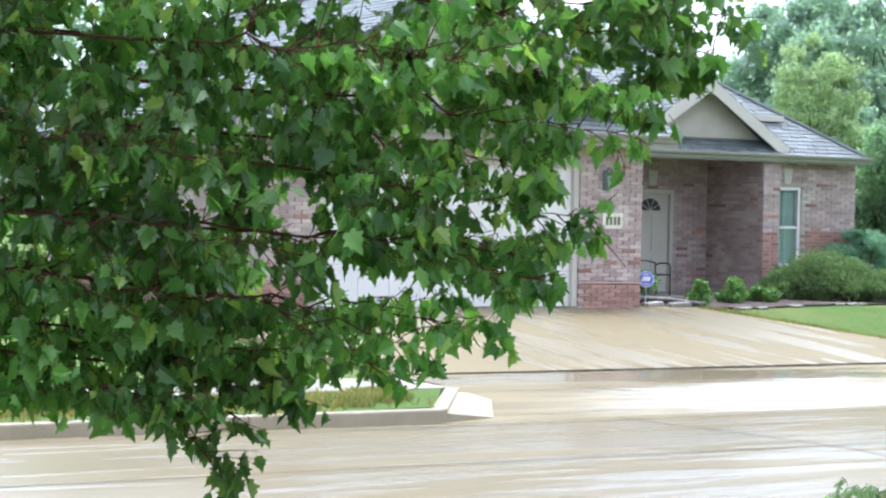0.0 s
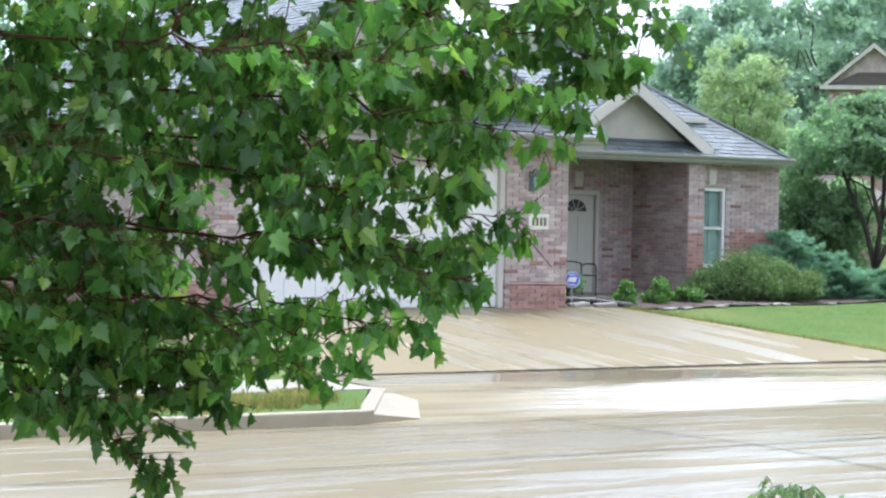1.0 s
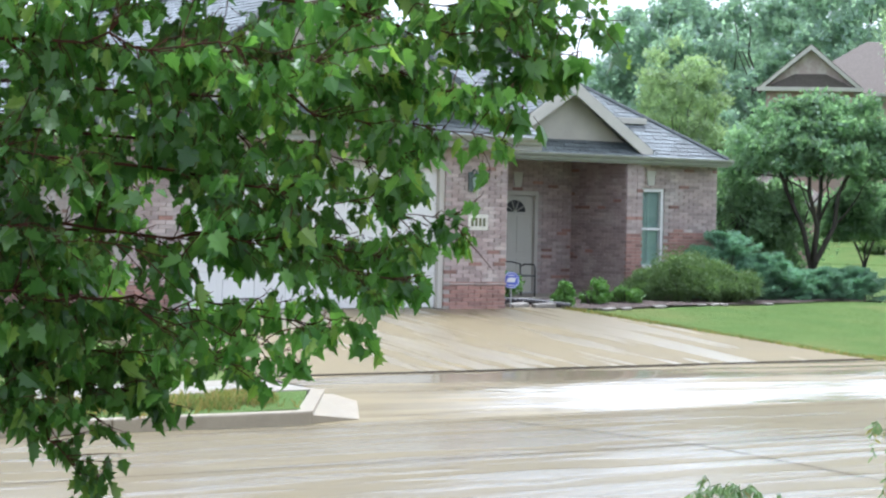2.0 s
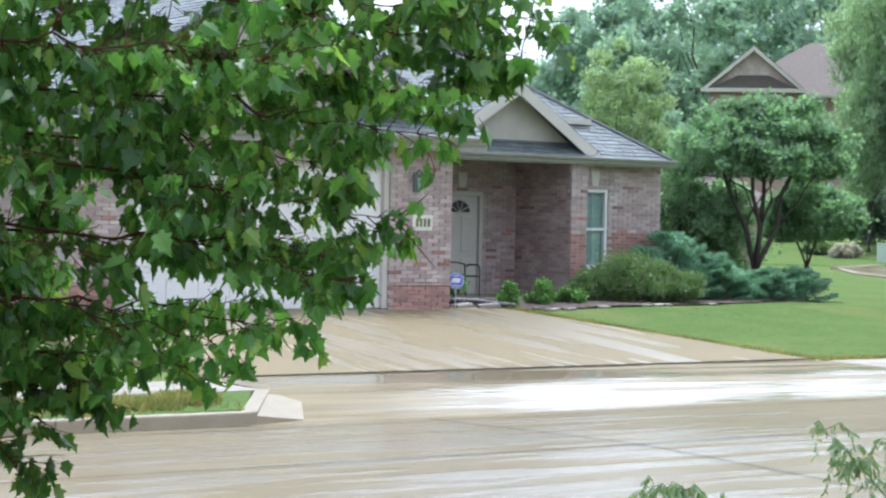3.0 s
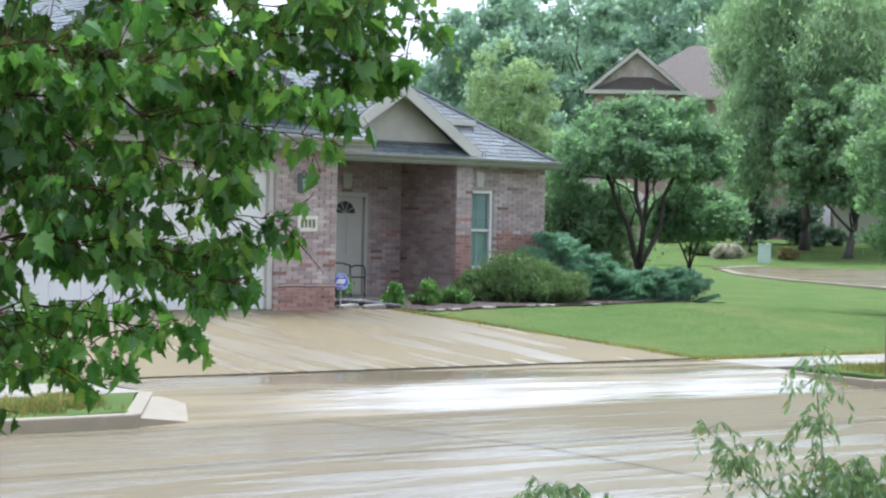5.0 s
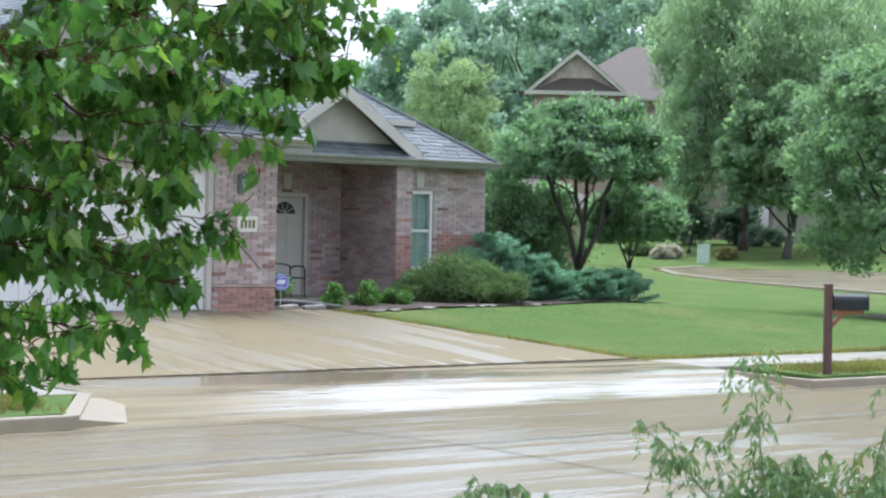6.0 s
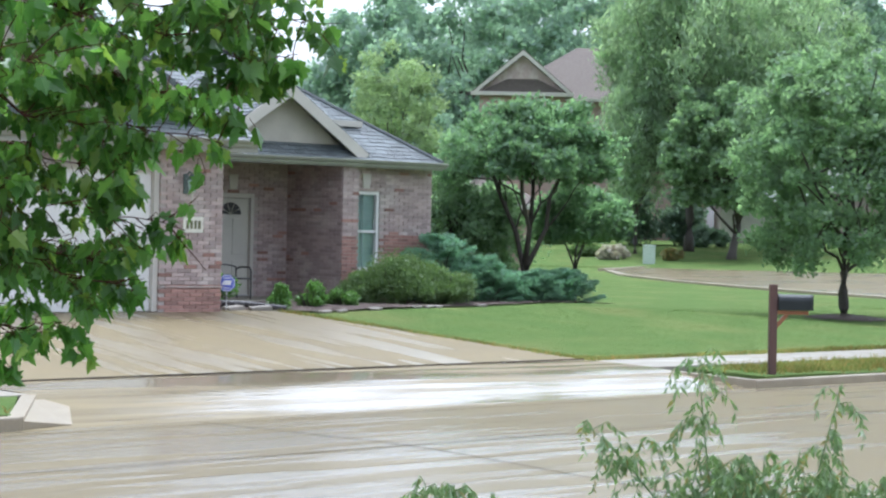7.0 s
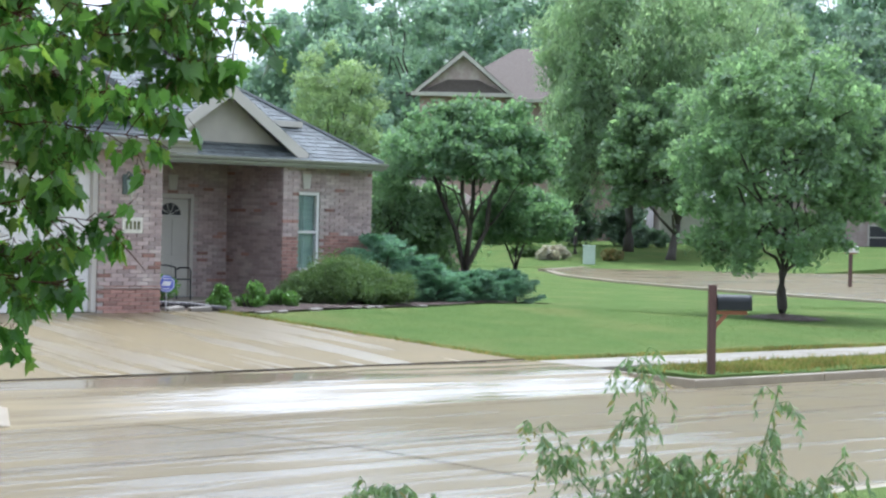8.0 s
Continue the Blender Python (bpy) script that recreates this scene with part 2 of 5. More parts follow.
L_PALE = leaf_material("pale_flowers", (0.5, 0.48, 0.42), (0.42, 0.36, 0.3), 0.2, 0.6)


# ---- building blocks ----
def thing(name, label, category, group="", kind="", at=(0, 0, 0)):
    ob = new(name)
    ob.empty_display_size = 0.2
    ob.location = at
    return tagged(ob, label, category, group, kind)


def raw(name, verts, faces, mat, parent=None, label="", smooth=False):
    me = bpy.data.meshes.new(name)
    if isinstance(faces, np.ndarray):
        k = faces.shape[1]
        me.vertices.add(len(verts))
        me.vertices.foreach_set("co", np.asarray(verts, np.float32).ravel())
        me.loops.add(faces.size)
        me.loops.foreach_set("vertex_index", faces.astype(np.int32).ravel())
        me.polygons.add(len(faces))
        me.polygons.foreach_set("loop_start", np.arange(0, faces.size, k, dtype=np.int32))
        me.polygons.foreach_set("use_smooth", np.zeros(len(faces), dtype=bool))
        me.update(calc_edges=True)
    else:
        me.from_pydata([tuple(v) for v in verts], [], faces)
    me.materials.append(mat)
    if smooth:
        me.polygons.foreach_set("use_smooth", [True] * len(me.polygons))
    ob = new(name, me)
    if parent:
        ob.parent = parent
        ob.matrix_parent_inverse = Matrix.Translation(-parent_place(parent))
    return tagged(ob, label) if label else ob


def parent_place(ob):
    """Where a thing's base stands; the parts' meshes are laid out in the world's metres."""
    return Vector(ob.location) if ob.type == "EMPTY" else Vector((0, 0, 0))


def part(name, bm, mat, parent=None, label="", smooth=False):
    me = bpy.data.meshes.new(name)
    bmesh.ops.recalc_face_normals(bm, faces=bm.faces)
    bm.to_mesh(me)
    bm.free()
    me.materials.append(mat)
    if smooth:
        me.polygons.foreach_set("use_smooth", [True] * len(me.polygons))
    ob = new(name, me)
    if parent:
        ob.parent = parent
        ob.matrix_parent_inverse = Matrix.Translation(-parent_place(parent))
    return tagged(ob, label) if label else ob


def boxes(*list_of, bevel=0.0):
    """A bmesh of boxes (x0, x1, y0, y1, z0, z1)."""
    bm = bmesh.new()
    for x0, x1, y0, y1, z0, z1 in list_of:
        bmesh.ops.create_cube(bm, size=1, matrix=Matrix.LocRotScale(((x0 + x1) / 2, (y0 + y1) / 2, (z0 + z1) / 2), None, (x1 - x0, y1 - y0, z1 - z0)))
    if bevel:
        bmesh.ops.bevel(bm, geom=list(bm.edges), offset=bevel, segments=2, affect="EDGES", profile=0.6)
    return bm


def prism(poly, push, bevel=0.0):
    """A bmesh: a flat polygon given a thickness along push."""
    bm = bmesh.new()
    push = Vector(push)
    a = [bm.verts.new(p) for p in poly]
    b = [bm.verts.new(Vector(p) + push) for p in poly]
    bm.faces.new(a)
    bm.faces.new(b[::-1])
    for i in range(len(a)):
        j = (i + 1) % len(a)
        bm.faces.new((a[i], b[i], b[j], a[j]))
    if bevel:
        bmesh.ops.bevel(bm, geom=list(bm.edges), offset=bevel, segments=1, affect="EDGES")
    return bm


def tube(points, radii, sides=7, bm=None, capped=True):
    """A tapered pipe through points."""
    bm = bm or bmesh.new()
    pts = [Vector(p) for p in points]
    rings = []
    for i, p in enumerate(pts):
        d = (pts[min(i + 1, len(pts) - 1)] - pts[max(i - 1, 0)]).normalized()
        q = d.to_track_quat("Z", "Y")
        r = radii[i] if hasattr(radii, "__len__") else radii
        rings.append([bm.verts.new(p + q @ Vector((math.cos(a) * r, math.sin(a) * r, 0))) for a in (2 * math.pi * k / sides for k in range(sides))])
    for a, b in zip(rings, rings[1:]):
        for k in range(sides):
            bm.faces.new((a[k], a[(k + 1) % sides], b[(k + 1) % sides], b[k]))
    if capped:
        bm.faces.new(rings[0][::-1])
        bm.faces.new(rings[-1])
    return bm


def bent(a, b, rng, wobble=0.08, n=6, sag=0.0):
    """Points of a slightly crooked limb from a to b."""
    a, b = Vector(a), Vector(b)
    size = (b - a).length
    out = []
    for i in range(n + 1):
        f = i / n
        j = wobble * size * math.sin(math.pi * f)
        out.append(a.lerp(b, f) + Vector((rng.uniform(-j, j), rng.uniform(-j, j), rng.uniform(-j, j) - sag * size * math.sin(math.pi * f))))
    out[-1] = b
    return out


def leaf_quads(centres, size, rng, long=1.6, droop=0.0, jitter=0.35):
    """One small pointed blade at each centre: vertices and four-cornered faces."""
    c = np.asarray(centres, float)
    n = len(c)
    d = rng.normal(size=(n, 3))
    d[:, 2] = d[:, 2] * (1 - droop) - droop * 1.6
    d /= np.linalg.norm(d, axis=1)[:, None] + 1e-9
    s = rng.normal(size=(n, 3))
    s -= (s * d).sum(1)[:, None] * d
    s /= np.linalg.norm(s, axis=1)[:, None] + 1e-9
    k = size * (1 + jitter * rng.uniform(-1, 1, n))[:, None]
    nrm = np.cross(d, s)
    v = np.stack([c - d * k * long / 2, c + s * k / 2 + nrm * k * 0.12, c + d * k * long / 2, c - s * k / 2 + nrm * k * 0.12], 1).reshape(-1, 3)
    return v, np.arange(4 * n).reshape(n, 4)


def clumps(rng, centres, radii, per, flat=1.0, shell=0.25):
    """Points in clumps, denser towards the outside of each."""
    out = []
    for c, r in zip(centres, radii):
        d = rng.normal(size=(per, 3))
        d /= np.linalg.norm(d, axis=1)[:, None]
        q = r * (shell + (1 - shell) * rng.uniform(0, 1, per)) * rng.uniform(0.75, 1.2, per)
        p = d * q[:, None]
        p[:, 2] *= flat
        out.append(np.asarray(c) + p)
    return np.concatenate(out)


def crown_centres(rng, centre, radii, n, low=-0.7):
    """Clump centres spread through an uneven ellipsoid."""
    out = []
    while len(out) < n:
        p = rng.normal(size=3)
        p /= np.linalg.norm(p)
        p *= rng.uniform(0.35, 1.0) ** 0.6
        if p[2] > low:
            out.append(np.asarray(centre) + p * np.asarray(radii) * rng.uniform(0.85, 1.1))
    return np.array(out)


# ---- ground, road, pavement ----
KERB_Y, NEAR_KERB_Y, WALK_0, WALK_1 = 17.65, 9.35, 19.25, 20.65
DRIVE_X0, DRIVE_X1, HOUSE_Y, FLOOR_Z = 11.2, 21.25, 28.18, 0.6


def smooth_step(a, b, x):
    f = np.clip((x - a) / (b - a), 0, 1)
    return f * f * (3 - 2 * f)


def lawn_z(x, y):
    x, y = np.asarray(x, float), np.asarray(y, float)
    base = 0.17 + 0.11 * smooth_step(WALK_1, 30, y)
    mound = 0.3 * np.clip((y - WALK_1) / 7.5, 0, 1) * (1 - smooth_step(29, 37, x))
    return base + mound + 0.015 * np.sin(x * 0.9 + y * 0.4)


def drive_z(y):
    return np.interp(y, [KERB_Y, 17.9, 18.2, 18.9, 19.2, 19.5, 19.9, WALK_1, HOUSE_Y + 0.2, 34], [0.0, 0.022, 0.062, 0.158, 0.193, 0.206, 0.209, 0.218, FLOOR_Z, FLOOR_Z])


def sheet(name, xs, ys, height, mat, label, category, skirt=0.25, kind="structure", keep=None):
    """A ground sheet over a grid of x and y, with a skirt down at its border."""
    xs, ys = np.asarray(xs, float), np.asarray(ys, float)
    gx, gy = np.meshgrid(xs, ys)
    gz = height(gx, gy) + 0 * gx
    v = np.stack([gx, gy, gz], 2).reshape(-1, 3)
    nx, ny = len(xs), len(ys)
    i = np.arange(nx * ny).reshape(ny, nx)
    f = np.stack([i[:-1, :-1], i[:-1, 1:], i[1:, 1:], i[1:, :-1]], 2).reshape(-1, 4)
    rim = np.concatenate([i[0, :], i[1:, -1], i[-1, -2::-1], i[-2:0:-1, 0]])
    low = v[rim].copy()
    low[:, 2] -= skirt
    n0 = len(v)
    k = np.arange(len(rim))
    side = np.stack([rim[k], n0 + k, n0 + np.roll(k, -1), rim[np.roll(k, -1)]], 1)
    ob = raw(name, np.concatenate([v, low]), np.concatenate([f, side]), mat)
    return tagged(ob, label, category, "", kind)


far_x = [-600, -200, -80, -30, 0, 30, 60, 120, 250, 600, 1500]
sheet("ground", far_x, [-600, -200, -60, -20, 0, 30, 60, 120, 300, 700, 1500], lambda x, y: -0.3 + 0 * x, M_LAWN, "grassy soil reaching to the horizon", "ground", 0.5)


def road_z(x, y):
    return np.interp(y, [NEAR_KERB_Y, 13.7, 14.3, KERB_Y], [-0.02, 0.085, 0.085, 0.0])


sheet("road", np.linspace(-60, 120, 61), np.concatenate([np.linspace(NEAR_KERB_Y, 13.7, 6), np.linspace(14.0, KERB_Y, 6)]), road_z, M_ROAD, "rain-soaked beige concrete street with joints", "road")
# driveway with its flared apron at the street
ys = np.array([KERB_Y - 0.02, 17.9, 18.2, 18.55, 18.9, 19.2, 19.5, 19.9, 20.3, WALK_1])
v, f = [], []
for k, y in enumerate(ys):
    up = min(max((y - KERB_Y) / 1.6, 0), 1)
    for x in np.linspace(10.12 + 1.08 * up, 21.62 - 0.37 * up, 24):
        v.append((x, y, float(drive_z(y))))
for k in range(len(ys) - 1):
    for j in range(23):
        f.append((k * 24 + j, k * 24 + j + 1, k * 24 + 25 + j, k * 24 + 24 + j))
tagged(raw("driveway_apron", v, f, M_APRON, smooth=True), "rain-soaked concrete driveway apron sloping to the street", "driveway", "", "structure")
sheet("driveway", np.linspace(DRIVE_X0, DRIVE_X1, 12), np.linspace(WALK_1, HOUSE_Y + 0.25, 16), lambda x, y: drive_z(y), M_DRIVE, "wide wet beige concrete driveway before the garage", "driveway", 0.2)


def strip(name, a, b, width, z_of, label, lift=0.006):
    """A joint line laid on a surface from a to b."""
    a, b = Vector(a), Vector(b)
    n = 12
    side = (b - a).normalized().cross(Vector((0, 0, 1))) * width / 2
    v, f = [], []
    for i in range(n + 1):
        p = a.lerp(b, i / n)
        for q in (p - side, p + side):
            v.append((q.x, q.y, float(z_of(q.x, q.y)) + lift))
        if i:
            f.append((2 * i - 2, 2 * i - 1, 2 * i + 1, 2 * i))
    return tagged(raw(name, v, f, M_JOINT), label, "joint", "pavement joints", "structure")


tagged(part("driveway_joint", boxes((10.9, DRIVE_X1 - 0.02, WALK_1 - 0.03, WALK_1 + 0.03, 0.1, 0.233), bevel=0.006), M_JOINT), "dark raised sealant joint across the wet driveway", "joint", "", "structure")
for a, b in [((-60, 14.1, 0), (120, 14.1, 0)), ((-60, KERB_Y - 0.45, 0), (120, KERB_Y - 0.45, 0)), ((3.0, 9.4, 0), (3.0, 17.5, 0)), ((12.2, 9.4, 0), (12.2, 17.5, 0)), ((21.4, 9.4, 0), (21.4, 17.5, 0)), ((30.5, 9.4, 0), (30.5, 17.5, 0))]:
    strip("road_joint", a, b, 0.02, road_z, "dark joint in wet street concrete")


def kerb(x0, x1, y, inward, step=3.0, turn=None, z=0.14):
    """Kerb stones in lengths along x; turn: the end that bends back into the drive and dies away."""
    whole = thing("kerb", "weathered beige concrete kerb, wet along the gutter", "kerb", "", "structure", (x0, y, 0))
    x = x0
    while x < x1 - 0.05:
        e = min(x + step, x1)
        part("kerb_stone", boxes((x + 0.006, e - 0.006, min(y, y + 0.16 * inward), max(y, y + 0.16 * inward), -0.2, z), bevel=0.02), M_KERB, whole)
        x = e
    if turn is not None:
        xe, dx = turn
        for i in range(3):
            f0, f1 = i / 3, (i + 1) / 3
            p0 = Vector((xe + dx * f0, y + 1.6 * f0, 0))
            p1 = Vector((xe + dx * f1, y + 1.6 * f1, 0))
            s = Vector((-0.16 if dx > 0 else 0.16, 0.04, 0))
            bm = bmesh.new()
            q = []
            for p, zz in ((p0, z + 0.06 * f0), (p1, z + 0.06 * f1)):
                for o in (Vector((0, 0, 0)), s):
                    for h in (-0.2, zz):
                        q.append(bm.verts.new((p.x + o.x, p.y + o.y, h)))
            for face in ((0, 1, 3, 2), (4, 6, 7, 5), (0, 4, 5, 1), (2, 3, 7, 6), (1, 5, 7, 3), (0, 2, 6, 4)):
                bm.faces.new([q[j] for j in face])
            part("kerb_return", bm, M_KERB, whole)
    return whole


wing = prism([(10.16, KERB_Y + 0.02, 0.1), (10.85, 17.8, 0.018), (11.3, 18.6, 0.122), (11.2, 18.95, 0.172), (11.0, 18.95, 0.18)], (0, 0, -0.15))
bmesh.ops.triangulate(wing, faces=wing.faces)
tagged(part("apron_wing", wing, M_KERB), "pale wet concrete flare beside the kerb end", "driveway", "", "structure")
kerb(-40, 10.2, KERB_Y, 1, turn=(10.2, 1.08))
kerb(21.55, 48, KERB_Y, 1, turn=(21.55, -0.37), z=0.115)
kerb(-40, 60, NEAR_KERB_Y, -1)
GRASS_L = sheet("grass_strip", np.linspace(-40, 10.1, 40), np.linspace(KERB_Y + 0.15, WALK_0, 5), lambda x, y: 0.14 + 0.02 * (y - KERB_Y) + 0.01 * np.sin(x * 2), M_LAWN, "ragged strip of wet lawn beside the kerb", "grass")
tagged(part("grass_strip_tail", prism([(10.09, KERB_Y + 0.15, 0.145), (10.14, KERB_Y + 0.15, 0.145), (11.05, WALK_0, 0.19), (10.09, WALK_0, 0.175)], (0, 0, -0.2)), M_LAWN), "ragged tip of wet lawn beside the kerb", "grass", "", "structure")
sheet("grass_verge", np.linspace(21.95, 47, 40), np.linspace(KERB_Y + 0.15, WALK_0, 5), lambda x, y: 0.14 + 0.02 * (y - KERB_Y) + 0.01 * np.sin(x * 2), M_LAWN, "patchy wet verge between kerb and pavement", "grass")


def pavement(name, x0, x1, slab=1.5):
    whole = thing(name, "damp pale concrete pavement in square slabs", "pavement", "", "structure", (x0, WALK_0, 0.1))
    x = x0
    while x < x1 - 0.05:
        e = min(x + slab, x1)
        part("slab", boxes((x + 0.008, e - 0.008, WALK_0 + 0.01, WALK_1 - 0.01, -0.1, 0.2), bevel=0.008), M_WALK, whole)
        x = e


pavement("pavement", -20.75, DRIVE_X0)
pavement("pavement_east", DRIVE_X1, 46)
sheet("lawn", np.concatenate([np.linspace(DRIVE_X1, 40, 30), [45, 50, 60, 80, 110, 160, 260, 500]]), np.concatenate([np.linspace(WALK_1, 36, 26), [40, 46, 55, 70, 90, 130, 200, 400]]), lawn_z, M_LAWN, "mown green front lawn, wet from rain", "lawn", 0.3)
sheet("lawn_west", np.concatenate([[-200, -80, -30], np.linspace(-10, DRIVE_X0, 10)]), np.concatenate([np.linspace(WALK_1, 30, 10), [45, 80, 200]]), lambda x, y: 0.18 + 0.3 * np.clip((y - WALK_1) / 7.5, 0, 1), M_LAWN, "wet green lawn beside the driveway", "lawn", 0.3)
sheet("near_lawn", np.linspace(-40, 60, 40), np.linspace(-40, NEAR_KERB_Y - 0.15, 16), lambda x, y: 0.14 + 0.4 * smooth_step(9.2, 4.0, y), M_LAWN, "wet green lawn along the near kerb", "lawn", 0.3)

# the side street that runs off behind the lawn, with its far lawns
def flat(name, poly, z, mat, label, category, thick=0.12):
    return tagged(part(name, prism([(x, y, z) for x, y in poly], (0, 0, -thick)), mat), label, category, "", "structure")


flat("side_street", [(46.5, 17.6), (46.8, 27), (48.2, 32.4), (51.5, 41), (55, 48.6), (60, 56), (66, 62.5), (74, 67.5), (90, 78), (118, 96), (190, 150), (230, 140), (130, 80), (78, 50), (66, 42), (59, 33), (57, 17.6)], 0.345, M_ROAD, "wet beige concrete side street", "road")
flat("side_kerb", [(46.2, 20.7), (46.5, 27), (47.9, 32.4), (51.2, 41.1), (54.8, 48.8), (59.8, 56.3), (65.8, 62.8), (66, 62.6), (60.05, 55.95), (55.1, 48.5), (51.6, 40.9), (48.3, 32.3), (46.9, 27), (46.6, 20.7)], 0.356, M_KERB, "low concrete kerb of the side street", "kerb", 0.2)
flat("far_kerb", [(65.8, 62.3), (74, 67.3), (90, 77.8), (118, 95.8), (118, 96.3), (90, 78.3), (74, 67.9), (65.5, 62.9)], 0.4, M_KERB, "low far kerb of the side street", "kerb", 0.2)


def far_rise(x, y):
    r = np.hypot(x, y)
    return np.where(r > 97, 0.36 + 0.055 * np.clip(r - 99, 0, 22), -0.5)


sheet("far_lawn", np.linspace(60, 112, 53), np.linspace(58, 110, 53), far_rise, M_LAWN, "green lawn rising beyond the side street", "lawn", 0.6)


def tufts(name, line, n, height, mat, label, spread=0.06, z_of=lawn_z, blades=5, seed=3, inside=None):
    """A fringe of grass blades along a line, one sheet of stuff."""
    rng = np.random.default_rng(seed)
    line = np.asarray(line, float)
    seg = np.linalg.norm(np.diff(line, axis=0), axis=1)
    s = rng.uniform(0, seg.sum(), n)
    acc = np.concatenate([[0], np.cumsum(seg)])
    x = np.interp(s, acc, line[:, 0]) + rng.normal(0, spread, n)
    y = np.interp(s, acc, line[:, 1]) + rng.normal(0, spread, n)
    x, y = np.repeat(x, blades) + rng.normal(0, 0.025, n * blades), np.repeat(y, blades) + rng.normal(0, 0.025, n * blades)
    if inside:
        keep = (x > inside[0]) & (y > inside[1]) & ((y < 28.0) | (x > 33.5))
        x, y = x[keep], y[keep]
    z = z_of(x, y)
    h = height * rng.uniform(0.5, 1.3, len(x))
    a = rng.uniform(0, 2 * np.pi, len(x))
    w = 0.008
    lean = rng.normal(0, 0.45, (len(x), 2)) * h[:, None]
    base = np.stack([x, y, z - 0.01], 1)
    side = np.stack([np.cos(a) * w, np.sin(a) * w, 0 * a], 1)
    tip = base + np.stack([lean[:, 0], lean[:, 1], h], 1)
    v = np.stack([base - side, base + side, tip + side * 0.3, tip - side * 0.3], 1).reshape(-1, 3)
    ob = raw(name, v, np.arange(4 * len(x)).reshape(-1, 4), mat)
    return tagged(ob, label, "grass", "", "stuff")


def strip_z(x, y):
    return 0.14 + 0.02 * (y - KERB_Y)


tufts("lawn_edge_grass", [(DRIVE_X1 + 0.02, 28), (DRIVE_X1 + 0.02, WALK_1 + 0.05), (30, WALK_1 + 0.05), (46, WALK_1 + 0.05)], 3800, 0.085, M_DRYBLADE, "shaggy fringe of grass along the lawn edge", seed=4)
tufts("strip_grass", [(-6, 18.5), (9.7, 18.5)], 5200, 0.09, M_DRYBLADE, "patchy green and straw-coloured grass on the strip", 0.27, strip_z, seed=5)
tufts("strip_tip_grass", [(9.9, 18.3), (10.3, 19.1), (9.9, 19.1)], 700, 0.07, M_DRYBLADE, "green and straw-coloured grass at the tip of the strip", 0.08, strip_z, seed=8)
tufts("verge_grass", [(22.4, 18.5), (34, 18.5)], 3600, 0.09, M_DRYBLADE, "patchy green and straw-coloured grass on the verge", 0.27, strip_z, seed=6)
tufts("lawn_grass", [(21, 22.2), (44, 22.2), (44, 24.8), (21, 24.8), (21, 27.4), (44, 27.4), (44, 30), (33, 30)], 12000, 0.015, M_BLADE, "short mown blades of the front lawn", 0.95, seed=7, inside=(DRIVE_X1 + 0.05, WALK_1 + 0.05))

# ---- the brick house ----
RX1, RY0 = 27.5, 30.88
house = thing("house", "single-storey brown brick house with grey shingle hip roof and cream gables", "house", at=(20, 32, FLOOR_Z))
BRICK_L, COURSE, GAP = 0.245, 0.068, 0.008
_bm = boxes((-BRICK_L / 2, BRICK_L / 2, -0.02, 0.045, -(COURSE - GAP) / 2, (COURSE - GAP) / 2), bevel=0)
bmesh.ops.bevel(_bm, geom=[e for e in _bm.edges if all(v.co.y < 0 for v in e.verts)], offset=0.004, segments=1, affect="EDGES")
BRICK_MESH = bpy.data.meshes.new("brick")
_bm.to_mesh(BRICK_MESH)
_bm.free()
BRICK_MESH.materials.append(M_BRICK)
BRICK_RED = BRICK_MESH.copy()
BRICK_RED.materials.clear()
BRICK_RED.materials.append(M_REDBRICK)
brick_count = [0]
BRICK_JOBS = []


def brick_wall(name, origin, along, length, z0, z1, thick=0.2, holes=(), single=False, red_below=0.0, label="", seed=1, rows=True):
    """A mortar wall faced with bricks. along: the unit direction of its face, its outside to the right of that."""
    u = Vector((along[0], along[1], 0))
    back = Vector((-u.y, u.x, 0))
    o = Vector((origin[0], origin[1], 0))
    # backing in pieces round the holes
    cuts = sorted({0, length, *[h[0] for h in holes], *[h[1] for h in holes]})
    bm = bmesh.new()
    for a, b in zip(cuts, cuts[1:]):
        spans, z = [], z0
        for h in sorted(h for h in holes if h[0] <= a + 1e-4 and h[1] >= b - 1e-4):
            spans.append((z, h[2]))
            z = h[3]
        spans.append((z, z1))
        for s, e in spans:
            if e - s < 0.01:
                continue
            q = [o + u * d + back * k + Vector((0, 0, zz)) for zz in (s, e) for k in (0.012, thick) for d in (a, b)]
            vs = [bm.verts.new(p) for p in q]
            for face in ((0, 1, 5, 4), (2, 6, 7, 3), (0, 4, 6, 2), (1, 3, 7, 5), (4, 5, 7, 6), (0, 2, 3, 1)):
                bm.faces.new([vs[j] for j in face])
    wall = part(name, bm, M_MORTAR, house, label)
    if rows:
        BRICK_JOBS.append((wall, o, u, back, length, z0, z1, holes, single, red_below, seed))
    return wall


